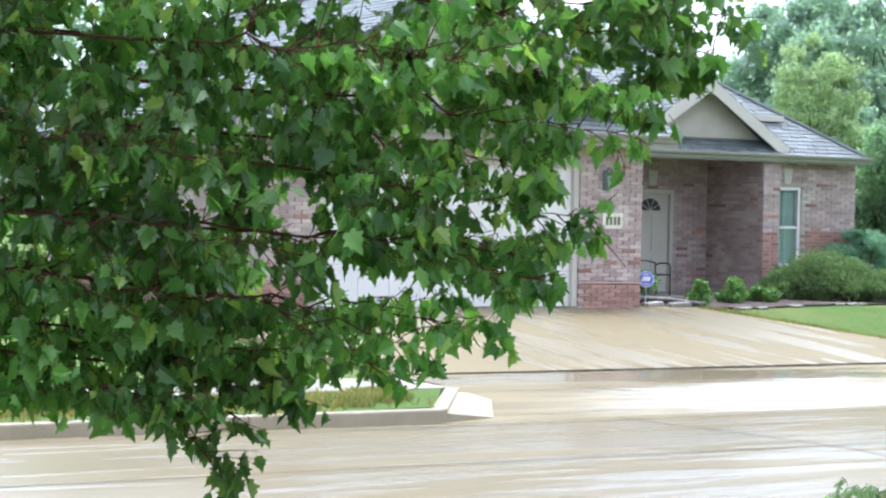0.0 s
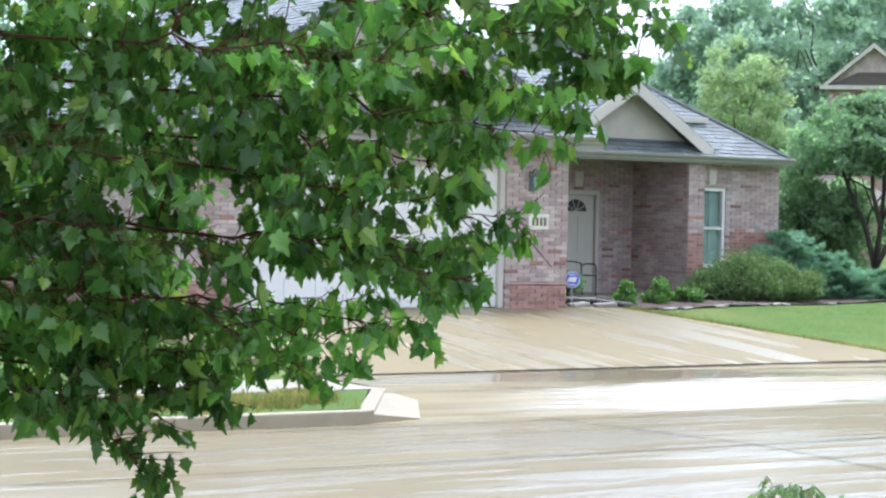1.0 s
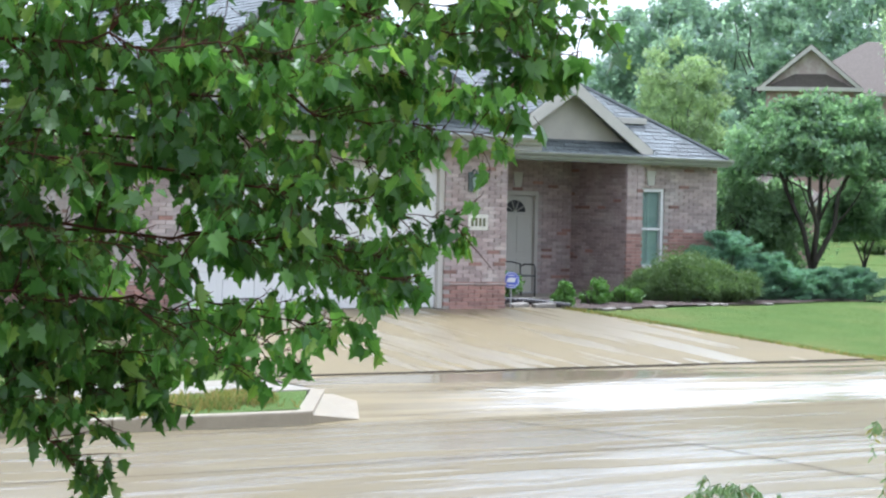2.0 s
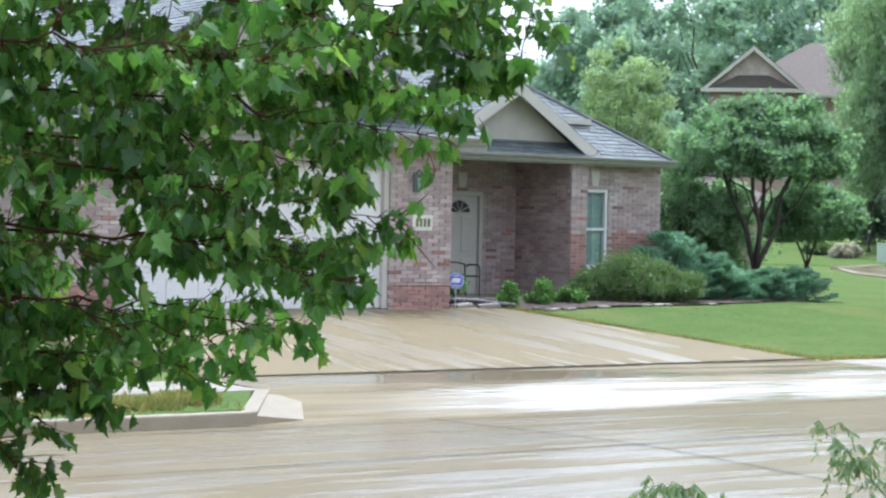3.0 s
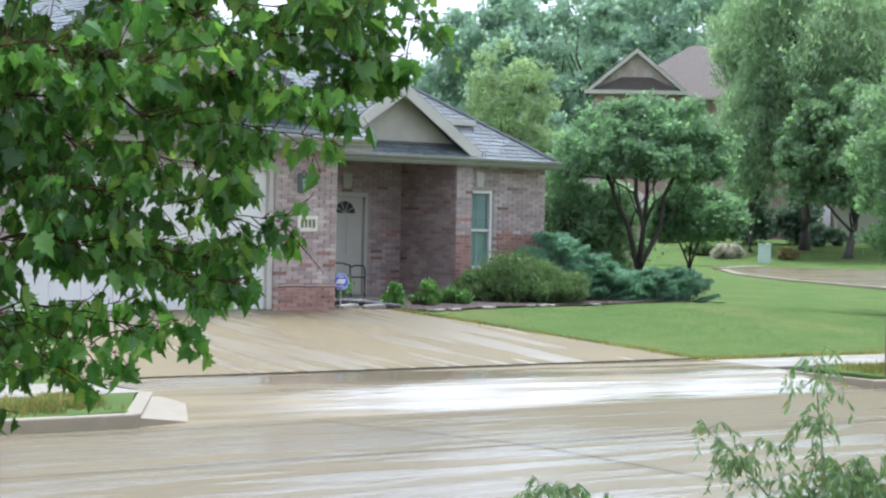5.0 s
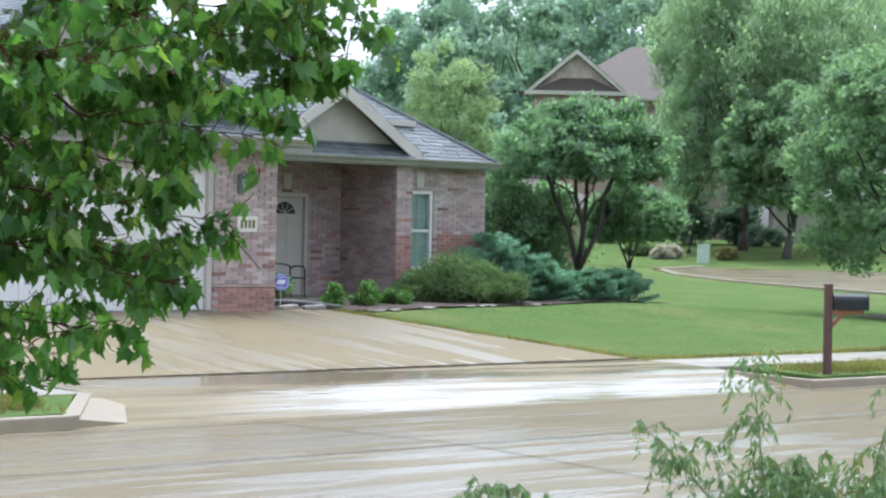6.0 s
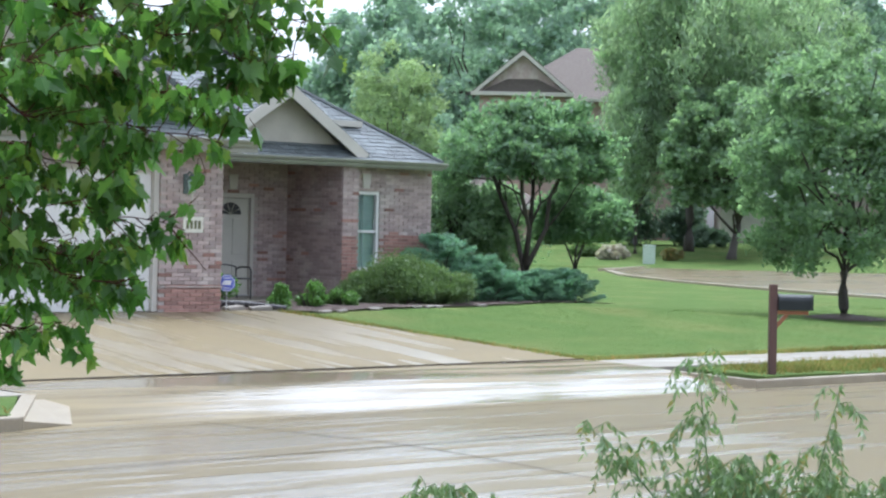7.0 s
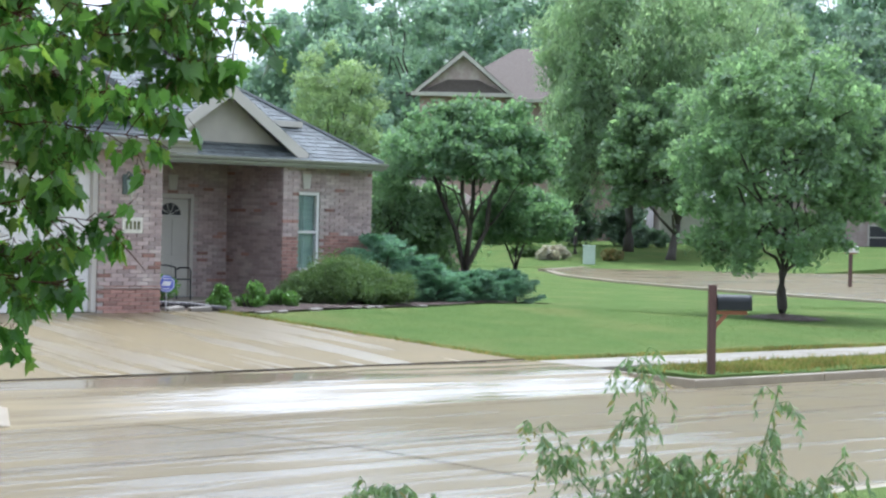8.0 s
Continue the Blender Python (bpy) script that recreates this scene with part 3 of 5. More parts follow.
def lay_bricks(wall, o, u, back, length, z0, z1, holes, single, red_below, seed):
    rng = random.Random(seed)
    turn = Matrix.Rotation(math.atan2(u.y, u.x), 4, "Z")
    verts, faces, tones = [[], []], [[], []], None
    row, z = 0, z0
    while z + COURSE <= z1 + 0.03:
        d = -(BRICK_L + GAP) / 2 * (row % 2)
        while d < length:
            a, b = max(d, 0), min(d + BRICK_L, length)
            d += BRICK_L + GAP
            if b - a < 0.04 or any(b > h[0] + 0.02 and a < h[1] - 0.02 and z + COURSE > h[2] + 0.02 and z < h[3] - 0.02 for h in holes):
                continue
            for h in holes:
                if z + COURSE > h[2] + 0.02 and z < h[3] - 0.02:
                    if a < h[0] < b:
                        b = h[0]
                    if a < h[1] < b:
                        a = h[1]
            if b - a < 0.03:
                continue
            p = o + u * ((a + b) / 2) + back * rng.uniform(0.006, 0.012) + Vector((0, 0, z + COURSE / 2))
            red = z < red_below or rng.random() < 0.04
            k = 1 if red else 0
            m = Matrix.Translation(p) @ turn @ Matrix.Diagonal(((b - a) / BRICK_L, 1, 1, 1))
            if single and brick_count[0] < 300:
                brick_count[0] += 1
                ob = new("brick", BRICK_RED if red else BRICK_MESH)
                ob.parent = wall
                ob.matrix_basis = m
            else:
                n0 = len(verts[k])
                verts[k] += [m @ v.co for v in BRICK_MESH.vertices]
                faces[k] += [[n0 + i for i in q.vertices] for q in BRICK_MESH.polygons]
        z += COURSE
        row += 1
    for k, mat in ((0, M_BRICK), (1, M_REDBRICK)):
        if verts[k]:
            tagged(raw("brickwork", verts[k], faces[k], mat, wall), "", "", "", "stuff")


GX0, GX1, GD0, GD1 = 12.84, 20.06, 13.91, 18.79
EAVE = 3.36
DOOR_Y, PIER_Y, WIN_Y, PORCH_X, END_X = 32.8, 31.0, 31.25, 24.96, 27.52
brick_wall("garage_wall", (GX0, HOUSE_Y), (1, 0), GX1 - GX0, FLOOR_Z - 0.03, EAVE, holes=((GD0 - GX0, GD1 - GX0, -1, 3.0),), single=True, red_below=1.0, seed=2)
brick_wall("garage_side_wall", (GX0, 38.0), (0, -1), 38.0 - HOUSE_Y - 0.21, 0.3, EAVE, red_below=1.0, seed=3)
part("inner_wall", boxes((GX1 - 0.2, GX1 - 0.003, HOUSE_Y + 0.21, DOOR_Y + 0.2, 0.3, EAVE)), M_BRICK, house)
brick_wall("porch_wall", (GX1, DOOR_Y), (1, 0), PORCH_X - GX1, FLOOR_Z, EAVE, holes=((23.06 - GX1, 24.12 - GX1, 0, 2.7),), seed=4)
brick_wall("porch_side_wall", (PORCH_X, DOOR_Y), (0, -1), DOOR_Y - PIER_Y, 0.4, EAVE, seed=5)
brick_wall("porch_pier", (PORCH_X + 0.004, PIER_Y), (1, 0), 0.41, 0.4, EAVE, thick=0.35, red_below=1.85, seed=6)
WX0, WX1, WZ0, WZ1 = 25.385, 26.13, 1.2, 2.8
brick_wall("window_wall", (PORCH_X + 0.42, WIN_Y), (1, 0), END_X - PORCH_X - 0.42, 0.3, EAVE, holes=((WX0 - PORCH_X - 0.42, WX1 - PORCH_X - 0.42, WZ0, WZ1),), red_below=1.9, seed=7)
part("end_wall", boxes((END_X - 0.2, END_X - 0.004, WIN_Y + 0.21, 37.0, 0.3, EAVE)), M_BRICK, house)
part("back_wall", boxes((GX0 + 0.2, END_X - 0.22, 37.0, 37.2, 0.3, EAVE)), M_BRICK, house)
part("interior_floor", boxes((GX0 + 0.2, END_X - 0.2, 33.1, 37.0, 0.5, 0.56)), M_DARK, house)
part("porch_floor", boxes((GX1 + 0.004, PORCH_X - 0.004, PIER_Y, DOOR_Y - 0.004, 0.35, 0.64), bevel=0.015), M_WALK, house, "damp concrete porch slab")
part("porch_ceiling", boxes((GX1 + 0.004, PORCH_X + 0.4, RY0 + 0.04, DOOR_Y, EAVE - 0.035, EAVE - 0.005)), M_TRIM, house)

# garage door: sections of raised panels in a cream frame
garage_door = part("garage_door", boxes((GD0 + 0.1, GD1 - 0.1, HOUSE_Y + 0.16, HOUSE_Y + 0.2, FLOOR_Z, 2.95)), M_WHITE, house, "closed white panelled double garage door")
for r in range(4):
    z0 = FLOOR_Z + 0.012 + r * 0.585
    part("door_section", boxes((GD0 + 0.1, GD1 - 0.1, HOUSE_Y + 0.135, HOUSE_Y + 0.16, z0, z0 + 0.573), bevel=0.006), M_WHITE, garage_door)
    for c in range(8):
        x0 = GD0 + 0.19 + c * 0.567
        part("door_panel", boxes((x0, x0 + 0.46, HOUSE_Y + 0.12, HOUSE_Y + 0.136, z0 + 0.09, z0 + 0.48), bevel=0.012), M_WHITE, garage_door)
for b in ((GD0, GD0 + 0.1, 0, 3.0), (GD1 - 0.1, GD1, 0, 3.0)):
    part("garage_jamb", boxes((b[0], b[1], HOUSE_Y + 0.04, HOUSE_Y + 0.2, FLOOR_Z, 3.0), bevel=0.008), M_TRIM, house)
part("garage_head", boxes((GD0 + 0.1, GD1 - 0.1, HOUSE_Y + 0.04, HOUSE_Y + 0.2, 2.94, 3.0), bevel=0.008), M_TRIM, house)
part("garage_lintel", boxes((GD0 - 0.06, GD1 + 0.06, HOUSE_Y - 0.015, HOUSE_Y + 0.03, 3.0, 3.075), bevel=0.006), M_MORTAR, house)
part("brick_ledge", boxes((GD1 + 0.002, GX1 + 0.02, HOUSE_Y - 0.03, HOUSE_Y + 0.05, 1.0, 1.022), bevel=0.008), M_MORTAR, house)
part("brick_ledge", boxes((GX0 - 0.02, GD0 - 0.002, HOUSE_Y - 0.03, HOUSE_Y + 0.05, 1.0, 1.022), bevel=0.008), M_MORTAR, house)

# front door with its fan light
door = part("front_door", boxes((23.14, 24.04, DOOR_Y + 0.07, DOOR_Y + 0.11, 0.66, 2.6), bevel=0.006), M_DOOR, house, "closed pale beige front door with half-round light")
for x0, x1, z0, z1 in ((23.24, 23.54, 0.8, 1.35), (23.64, 23.94, 0.8, 1.35), (23.24, 23.54, 1.47, 2.2), (23.64, 23.94, 1.47, 2.2)):
    part("door_panel", boxes((x0, x1, DOOR_Y + 0.055, DOOR_Y + 0.072, z0, z1), bevel=0.012), M_DOOR, door)
fan = [(23.59 + 0.26 * math.cos(a), DOOR_Y + 0.064, 2.28 + 0.24 * math.sin(a)) for a in np.linspace(0, math.pi, 13)]
part("fan_light", prism(fan, (0, 0.012, 0)), M_DARK, door, "dark half-round glass light")
for a in np.linspace(math.pi * 0.17, math.pi * 0.83, 4):
    part("glazing_bar", tube([(23.59, DOOR_Y + 0.06, 2.28), (23.59 + 0.25 * math.cos(a), DOOR_Y + 0.06, 2.28 + 0.23 * math.sin(a))], 0.008, 5), M_DOOR, door)
part("door_knob", tube([(23.24, DOOR_Y + 0.07, 1.58), (23.24, DOOR_Y + 0.02, 1.58)], [0.02, 0.032], 8), M_STEEL, door)
for b in ((23.06, 23.14, 0.64, 2.7), (24.04, 24.12, 0.64, 2.7)):
    part("door_jamb", boxes((b[0], b[1], DOOR_Y - 0.012, DOOR_Y + 0.12, b[2], b[3]), bevel=0.006), M_TRIM, house)
part("door_head", boxes((23.14, 24.04, DOOR_Y - 0.012, DOOR_Y + 0.12, 2.61, 2.7), bevel=0.006), M_TRIM, house)
part("door_sill", boxes((23.06, 24.12, DOOR_Y - 0.05, DOOR_Y + 0.12, 0.638, 0.665), bevel=0.006), M_STEEL, house)


def keystone(cx, y, z):
    part("keystone", prism([(cx - 0.085, y, z), (cx + 0.085, y, z), (cx + 0.12, y, z + 0.3), (cx - 0.12, y, z + 0.3)], (0, 0.05, 0), bevel=0.008), M_TRIM, house, "pale cast-stone keystone")


keystone(23.59, DOOR_Y - 0.03, 2.78)
keystone(25.76, WIN_Y - 0.03, 2.86)

# window beside the porch
window = part("window", boxes((WX0, WX0 + 0.02, WIN_Y + 0.03, WIN_Y + 0.13, WZ0, WZ1), (WX1 - 0.06, WX1, WIN_Y + 0.03, WIN_Y + 0.13, WZ0, WZ1), (WX0 + 0.06, WX1 - 0.06, WIN_Y + 0.03, WIN_Y + 0.13, WZ1 - 0.06, WZ1), (WX0 + 0.06, WX1 - 0.06, WIN_Y + 0.03, WIN_Y + 0.13, WZ0, WZ0 + 0.07), (WX0 + 0.06, WX1 - 0.06, WIN_Y + 0.05, WIN_Y + 0.12, 1.97, 2.02)), M_WHITE, house, "white sash window with closed pale green blinds")
part("window_sill", boxes((WX0 - 0.05, WX1 + 0.05, WIN_Y - 0.04, WIN_Y + 0.08, WZ0 - 0.07, WZ0 - 0.003), bevel=0.01), M_TRIM, window)
for z in (1.47, 1.72, 2.26, 2.5):
    part("glazing_bar", boxes((WX0 + 0.06, WX1 - 0.06, WIN_Y + 0.07, WIN_Y + 0.09, z, z + 0.012)), M_BLIND, window)
part("glazing_bar", boxes((25.755, 25.768, WIN_Y + 0.068, WIN_Y + 0.088, WZ0 + 0.07, WZ1 - 0.06)), M_BLIND, window)
for z0, z1 in ((WZ0 + 0.07, 1.97), (2.02, WZ1 - 0.06)):
    pane = part("pane", boxes((WX0 + 0.06, WX1 - 0.06, WIN_Y + 0.094, WIN_Y + 0.1, z0, z1)), M_GLASS, window)
    pane.visible_shadow = False
part("blind", boxes(*[(WX0 + 0.02, WX1 - 0.02, WIN_Y + 0.15, WIN_Y + 0.17, z, z + 0.046) for z in np.arange(WZ0, WZ1 - 0.04, 0.05)]), M_BLIND, window, "closed pale green slatted blind")

# ---- roofs ----
PITCH = 0.62
HIP = 3.3
RIDGE_Z = EAVE + 0.05 + 0.69 * HIP


TAB_MESH = bpy.data.meshes.new("shingle")
TAB_MESH.from_pydata([(0, 0, 0.2), (1, 0, 0.2), (0, 0, 1), (1, 0, 1), (0, 1, 0.3), (1, 1, 0.3)], [], [(0, 1, 3, 2), (2, 3, 5, 4), (0, 2, 4), (1, 5, 3)])
TAB_MESH.materials.append(M_SHINGLE)


def shingled(name, poly, along, mat, label="", single=False, seed=1, expose=0.14, tab=0.32, thick=0.018):
    """A roof slope: a deck, and overlapping shingle tabs in courses. poly: corners in 3D, the eave first; along: the eave's direction."""
    deck = part(name, prism(poly, (0, 0, -0.1)), mat, house, label)
    p0 = Vector(poly[0])
    n = (Vector(poly[1]) - p0).cross(Vector(poly[2]) - p0).normalized()
    if n.z < 0:
        n = -n
    u = Vector(along).normalized()
    w = n.cross(u).normalized()
    if w.z < 0:
        w = -w
    flat2 = [((Vector(p) - p0).dot(u), (Vector(p) - p0).dot(w)) for p in poly]

    def span(v):
        xs = []
        for (x0, y0), (x1, y1) in zip(flat2, flat2[1:] + flat2[:1]):
            if (y0 <= v) != (y1 <= v):
                xs.append(x0 + (v - y0) / (y1 - y0) * (x1 - x0))
        return (min(xs), max(xs)) if len(xs) > 1 else None

    rng = random.Random(seed)
    top = max(q[1] for q in flat2)
    verts, faces = [], []
    v, row = -0.03, 0
    while v < top - 0.03:
        s = span(max(v + expose * 0.5, 0.005))
        if s:
            d = s[0] - tab * rng.random()
            while d < s[1]:
                e = d + tab * rng.choice((0.6, 0.8, 1.0, 1.2))
                a, b = max(d, s[0]) + 0.004, min(e, s[1]) - 0.004
                d = e
                if b - a < 0.03:
                    continue
                lift = rng.uniform(0.7, 1.3) * thick
                lo = v + rng.choice((0, 0, 0.02))
                q = [(a, lo, 0.004), (b, lo, 0.004), (a, lo, lift), (b, lo, lift), (a, v + expose * 1.15, 0.006), (b, v + expose * 1.15, 0.006)]
                if single:
                    ob = new("shingle", TAB_MESH)
                    ob.parent = deck
                    basis = Matrix((u, w, n)).transposed().to_4x4()
                    ob.matrix_basis = Matrix.Translation(p0 + u * a + w * lo) @ basis @ Matrix.Diagonal((b - a, expose * 1.15, lift, 1))
                    continue
                k = len(verts)
                verts += [p0 + u * x + w * y + n * h for x, y, h in q]
                faces += [(k, k + 1, k + 3, k + 2), (k + 2, k + 3, k + 5, k + 4), (k, k + 2, k + 4), (k + 1, k + 5, k + 3)]
        v += expose
        row += 1
    if verts:
        tagged(raw("shingles", verts, faces, mat, deck), "", "", "", "stuff")
    return deck


Z0 = EAVE + 0.05
MX = 16.35
GR = 4.1
GE = HOUSE_Y - 0.45
shingled("roof", [(MX, RY0, Z0), (RX1, RY0, Z0), (RX1 - HIP, RY0 + HIP, RIDGE_Z), (MX, RY0 + HIP, RIDGE_Z)], (1, 0, 0), M_SHINGLE, "wet grey asphalt shingle roof", seed=1)
shingled("roof_hip", [(RX1, RY0, Z0), (RX1, RY0 + 2 * HIP, Z0), (RX1 - HIP, RY0 + HIP, RIDGE_Z)], (0, 1, 0), M_SHINGLE, seed=2)
part("roof_back", prism([(MX, RY0 + 2 * HIP, Z0), (RX1, RY0 + 2 * HIP, Z0), (RX1 - HIP, RY0 + HIP, RIDGE_Z), (MX, RY0 + HIP, RIDGE_Z)], (0, 0, -0.1)), M_SHINGLE, house)
part("hip_cap", tube([(RX1, RY0, Z0 + 0.02), (RX1 - HIP, RY0 + HIP, RIDGE_Z + 0.02)], 0.05, 6), M_SHINGLE, house)
part("ridge_cap", tube([(MX, RY0 + HIP, RIDGE_Z + 0.02), (RX1 - HIP, RY0 + HIP, RIDGE_Z + 0.02)], 0.05, 6), M_SHINGLE, house)
ZG = Z0 + 0.1
GZ = ZG + PITCH * GR
shingled("garage_roof_east", [(MX + GR, HOUSE_Y - 0.16, ZG), (MX + GR, 38.0, ZG), (MX, 38.0, GZ), (MX, HOUSE_Y - 0.16, GZ)], (0, 1, 0), M_SHINGLE, seed=3)
shingled("garage_roof_west", [(MX - GR, HOUSE_Y - 0.16, ZG), (MX - GR, 38.0, ZG), (MX, 38.0, GZ), (MX, HOUSE_Y - 0.16, GZ)], (0, 1, 0), M_SHINGLE, seed=4)
shingled("pent_roof", [(MX - GR, GE, ZG), (MX + GR, GE, ZG), (MX + GR, HOUSE_Y + 0.2, ZG + PITCH * 0.65), (MX - GR, HOUSE_Y + 0.2, ZG + PITCH * 0.65)], (1, 0, 0), M_SHINGLE, seed=5, single=True)


def gable(cx, y, half, base, pitch, rake_y, board=0.2, label=""):
    """A stucco triangle with cream rake boards that stand forward of it."""
    top = base + pitch * half
    part("gable_wall", prism([(cx - half + 0.1, y, base - 0.1), (cx + half - 0.1, y, base - 0.1), (cx, y, top - 0.08)], (0, 0.1, 0)), M_SIDING, house, label or "cream stucco gable")
    for s in (-1, 1):
        e = (cx + s * (half + 0.12), base - pitch * 0.12)
        t = (cx, top)
        drop = board * math.sqrt(1 + pitch * pitch)
        part("rake_board", prism([(e[0], rake_y, e[1]), (t[0], rake_y, t[1]), (t[0], rake_y, t[1] - drop), (e[0] - s * 0.12, rake_y, e[1] - drop + 0.12 * pitch)], (0, 0.04, 0), bevel=0.004), M_TRIM, house)
        part("rake_soffit", prism([(e[0], rake_y + 0.042, e[1] - 0.03), (t[0], rake_y + 0.042, t[1] - 0.03), (t[0], y - 0.002, t[1] - 0.03), (e[0], y - 0.002, e[1] - 0.03)], (0, 0, -0.05)), M_TRIM, house)
    return top


PG_X, PG_H, PG_B, PG_Y = 23.6, 1.86, 3.62, 31.3
top = gable(PG_X, PG_Y, PG_H, PG_B, 0.655, 30.95, 0.22)
for s in (-1, 1):
    shingled("gable_roof", [(PG_X + s * (PG_H + 0.13), 30.97, PG_B - 0.075), (PG_X + s * (PG_H + 0.13), 33.6, PG_B - 0.075), (PG_X, 33.6, top + 0.01), (PG_X, 30.97, top + 0.01)], (0, 1, 0), M_SHINGLE, seed=8 + s)
gable(MX, HOUSE_Y + 0.16, GR - 0.35, ZG + 0.12, PITCH, HOUSE_Y - 0.14)


def gutter(points, label=""):
    """A rolled gutter along straight runs, with its fascia behind."""
    for a, b in zip(points, points[1:]):
        a, b = Vector(a), Vector(b)
        d = (b - a).normalized()
        out = Vector((d.y, -d.x, 0))
        prof = [(0, -0.115), (0.05, -0.115), (0.06, -0.075), (0.1, -0.055), (0.12, -0.025), (0.125, 0.0), (0.105, 0.004), (0.1, -0.02), (0.0, -0.02)]
        bm = prism([a + out * k + Vector((0, 0, h)) for k, h in prof], b - a)
        part("gutter", bm, M_GUTTER, house, label)


gutter([(20.4, RY0 - 0.02, Z0 + 0.01), (RX1 + 0.02, RY0 - 0.02, Z0 + 0.01), (RX1 + 0.02, RY0 + 2 * HIP, Z0 + 0.01)], "grey rolled metal gutter")
gutter([(MX - GR, GE - 0.02, ZG + 0.01), (MX + GR, GE - 0.02, ZG + 0.01)], "grey rolled metal gutter")
part("fascia", boxes((20.4, RX1, RY0 + 0.0, RY0 + 0.03, Z0 - 0.14, Z0 - 0.02)), M_GUTTER, house)
part("fascia", boxes((MX - GR, MX + GR, GE, GE + 0.03, ZG - 0.2, ZG - 0.02)), M_GUTTER, house)
part("soffit", boxes((PORCH_X + 0.42, RX1 - 0.03, RY0 + 0.03, WIN_Y, Z0 - 0.13, Z0 - 0.1), (END_X - 0.19, RX1 - 0.03, WIN_Y + 0.01, RY0 + 2 * HIP, Z0 - 0.16, Z0 - 0.13)), M_TRIM, house)
part("soffit", boxes((MX - GR + 0.03, MX + GR - 0.03, GE + 0.03, HOUSE_Y + 0.2, ZG - 0.19, ZG - 0.16)), M_TRIM, house)
part("downspout", tube([(20.5, RY0 - 0.08, Z0 - 0.1), (20.48, RY0 - 0.1, Z0 - 0.2), (20.16, RY0 - 0.2, Z0 - 0.36), (20.13, RY0 - 0.25, Z0 - 0.5), (20.13, RY0 - 0.25, 0.62)], 0.045, 7), M_GUTTER, house)
# low boxed roof vent behind the porch gable
VX, VY, VZ = 25.78, 31.85, 4.19
vent = part("roof_vent", prism([(VX - 0.5, VY, VZ), (VX + 0.32, VY, VZ), (VX + 0.32, VY + 0.6, VZ + 0.12), (VX - 0.5, VY + 0.6, VZ + 0.12)], (0, 0, 0.03)), M_SHINGLE, house, "low roof vent with a pale fascia and painted shade beneath")
part("vent_fascia", boxes((VX - 0.5, VX + 0.32, VY - 0.03, VY, VZ - 0.07, VZ + 0.05), bevel=0.006), M_TRIM, vent)
# solid near-black box paints the shadow beneath the fascia
part("vent_shade", boxes((VX - 0.45, VX + 0.27, VY + 0.06, VY + 0.4, VZ - 0.4, VZ - 0.005)), M_DARK, vent)

# ---- trees and shrubs ----
def polar(az, r):
    """East and north of a place at that bearing and distance from the street corner."""
    return r * math.sin(radians(az)), r * math.cos(radians(az))


def tree(name, label, x, y, base, centre, radii, n_clumps, per, size, mat, clump_r=0.6, droop=0.0, trunks=1, trunk_r=0.12, fork=0.4, seed=1, long=1.6, group="", low=-0.7, flat=0.75, lean=0.0):
    """A tapered trunk with limbs out to the clumps, and a crown of many blades with gaps."""
    rng, prng = np.random.default_rng(seed), random.Random(seed)
    whole = thing(name, label, "tree", group, "", (x, y, base))
    cs = crown_centres(rng, centre, radii, n_clumps, low)
    split = base + fork * (centre[2] - base)
    for k in range(trunks):
        a = 2 * math.pi * k / max(trunks, 1) + 0.7
        off = 0.0 if trunks == 1 else trunk_r * 1.2
        foot = Vector((x + off * math.cos(a), y + off * math.sin(a), base - 0.1))
        head = Vector((x + lean + (radii[0] * 0.45 * math.cos(a) if trunks > 1 else 0), y + (radii[1] * 0.45 * math.sin(a) if trunks > 1 else 0), split if trunks == 1 else centre[2] - 0.1 * radii[2]))
        top = head.lerp(Vector(centre), 0.6) + Vector((0, 0, radii[2] * 0.45))
        rise = bent(foot, head, prng, 0.012, 5) if trunks == 1 else [foot, Vector((x, y, base + 0.5)), Vector((x + off * math.cos(a), y + off * math.sin(a), base + 0.95))] + bent((x + off * math.cos(a), y + off * math.sin(a), base + 0.95), head, prng, 0.05, 3)[1:]
        line = rise + bent(head, top, prng, 0.06, 4)[1:]
        rad = [trunk_r * (1.25 if i == 0 else 1.0) * (1 - 0.85 * i / (len(line) - 1)) for i in range(len(line))]
        trunk = part("trunk", tube(line, rad, 8), M_BARK, whole, smooth=True)
        for c in cs[k::trunks][: 26 // trunks]:
            i0 = prng.randrange(3, len(line) - 1)
            bm = tube(bent(line[i0], c, prng, 0.07, 5, -0.03), [trunk_r * q for q in (0.34, 0.28, 0.22, 0.17, 0.12, 0.06)], 5)
            part("limb", bm, M_BARK, whole, smooth=True)
    pts = clumps(rng, cs, clump_r * rng.uniform(0.6, 1.35, len(cs)), per, flat)
    if droop > 0.5:
        pts[:, 2] -= rng.uniform(0, 1, len(pts)) ** 2 * clump_r * 2.2
    v, f = leaf_quads(pts, size, rng, long, droop)
    tagged(raw("crown", v, f, mat, whole), "", "", "", "stuff")
    return whole


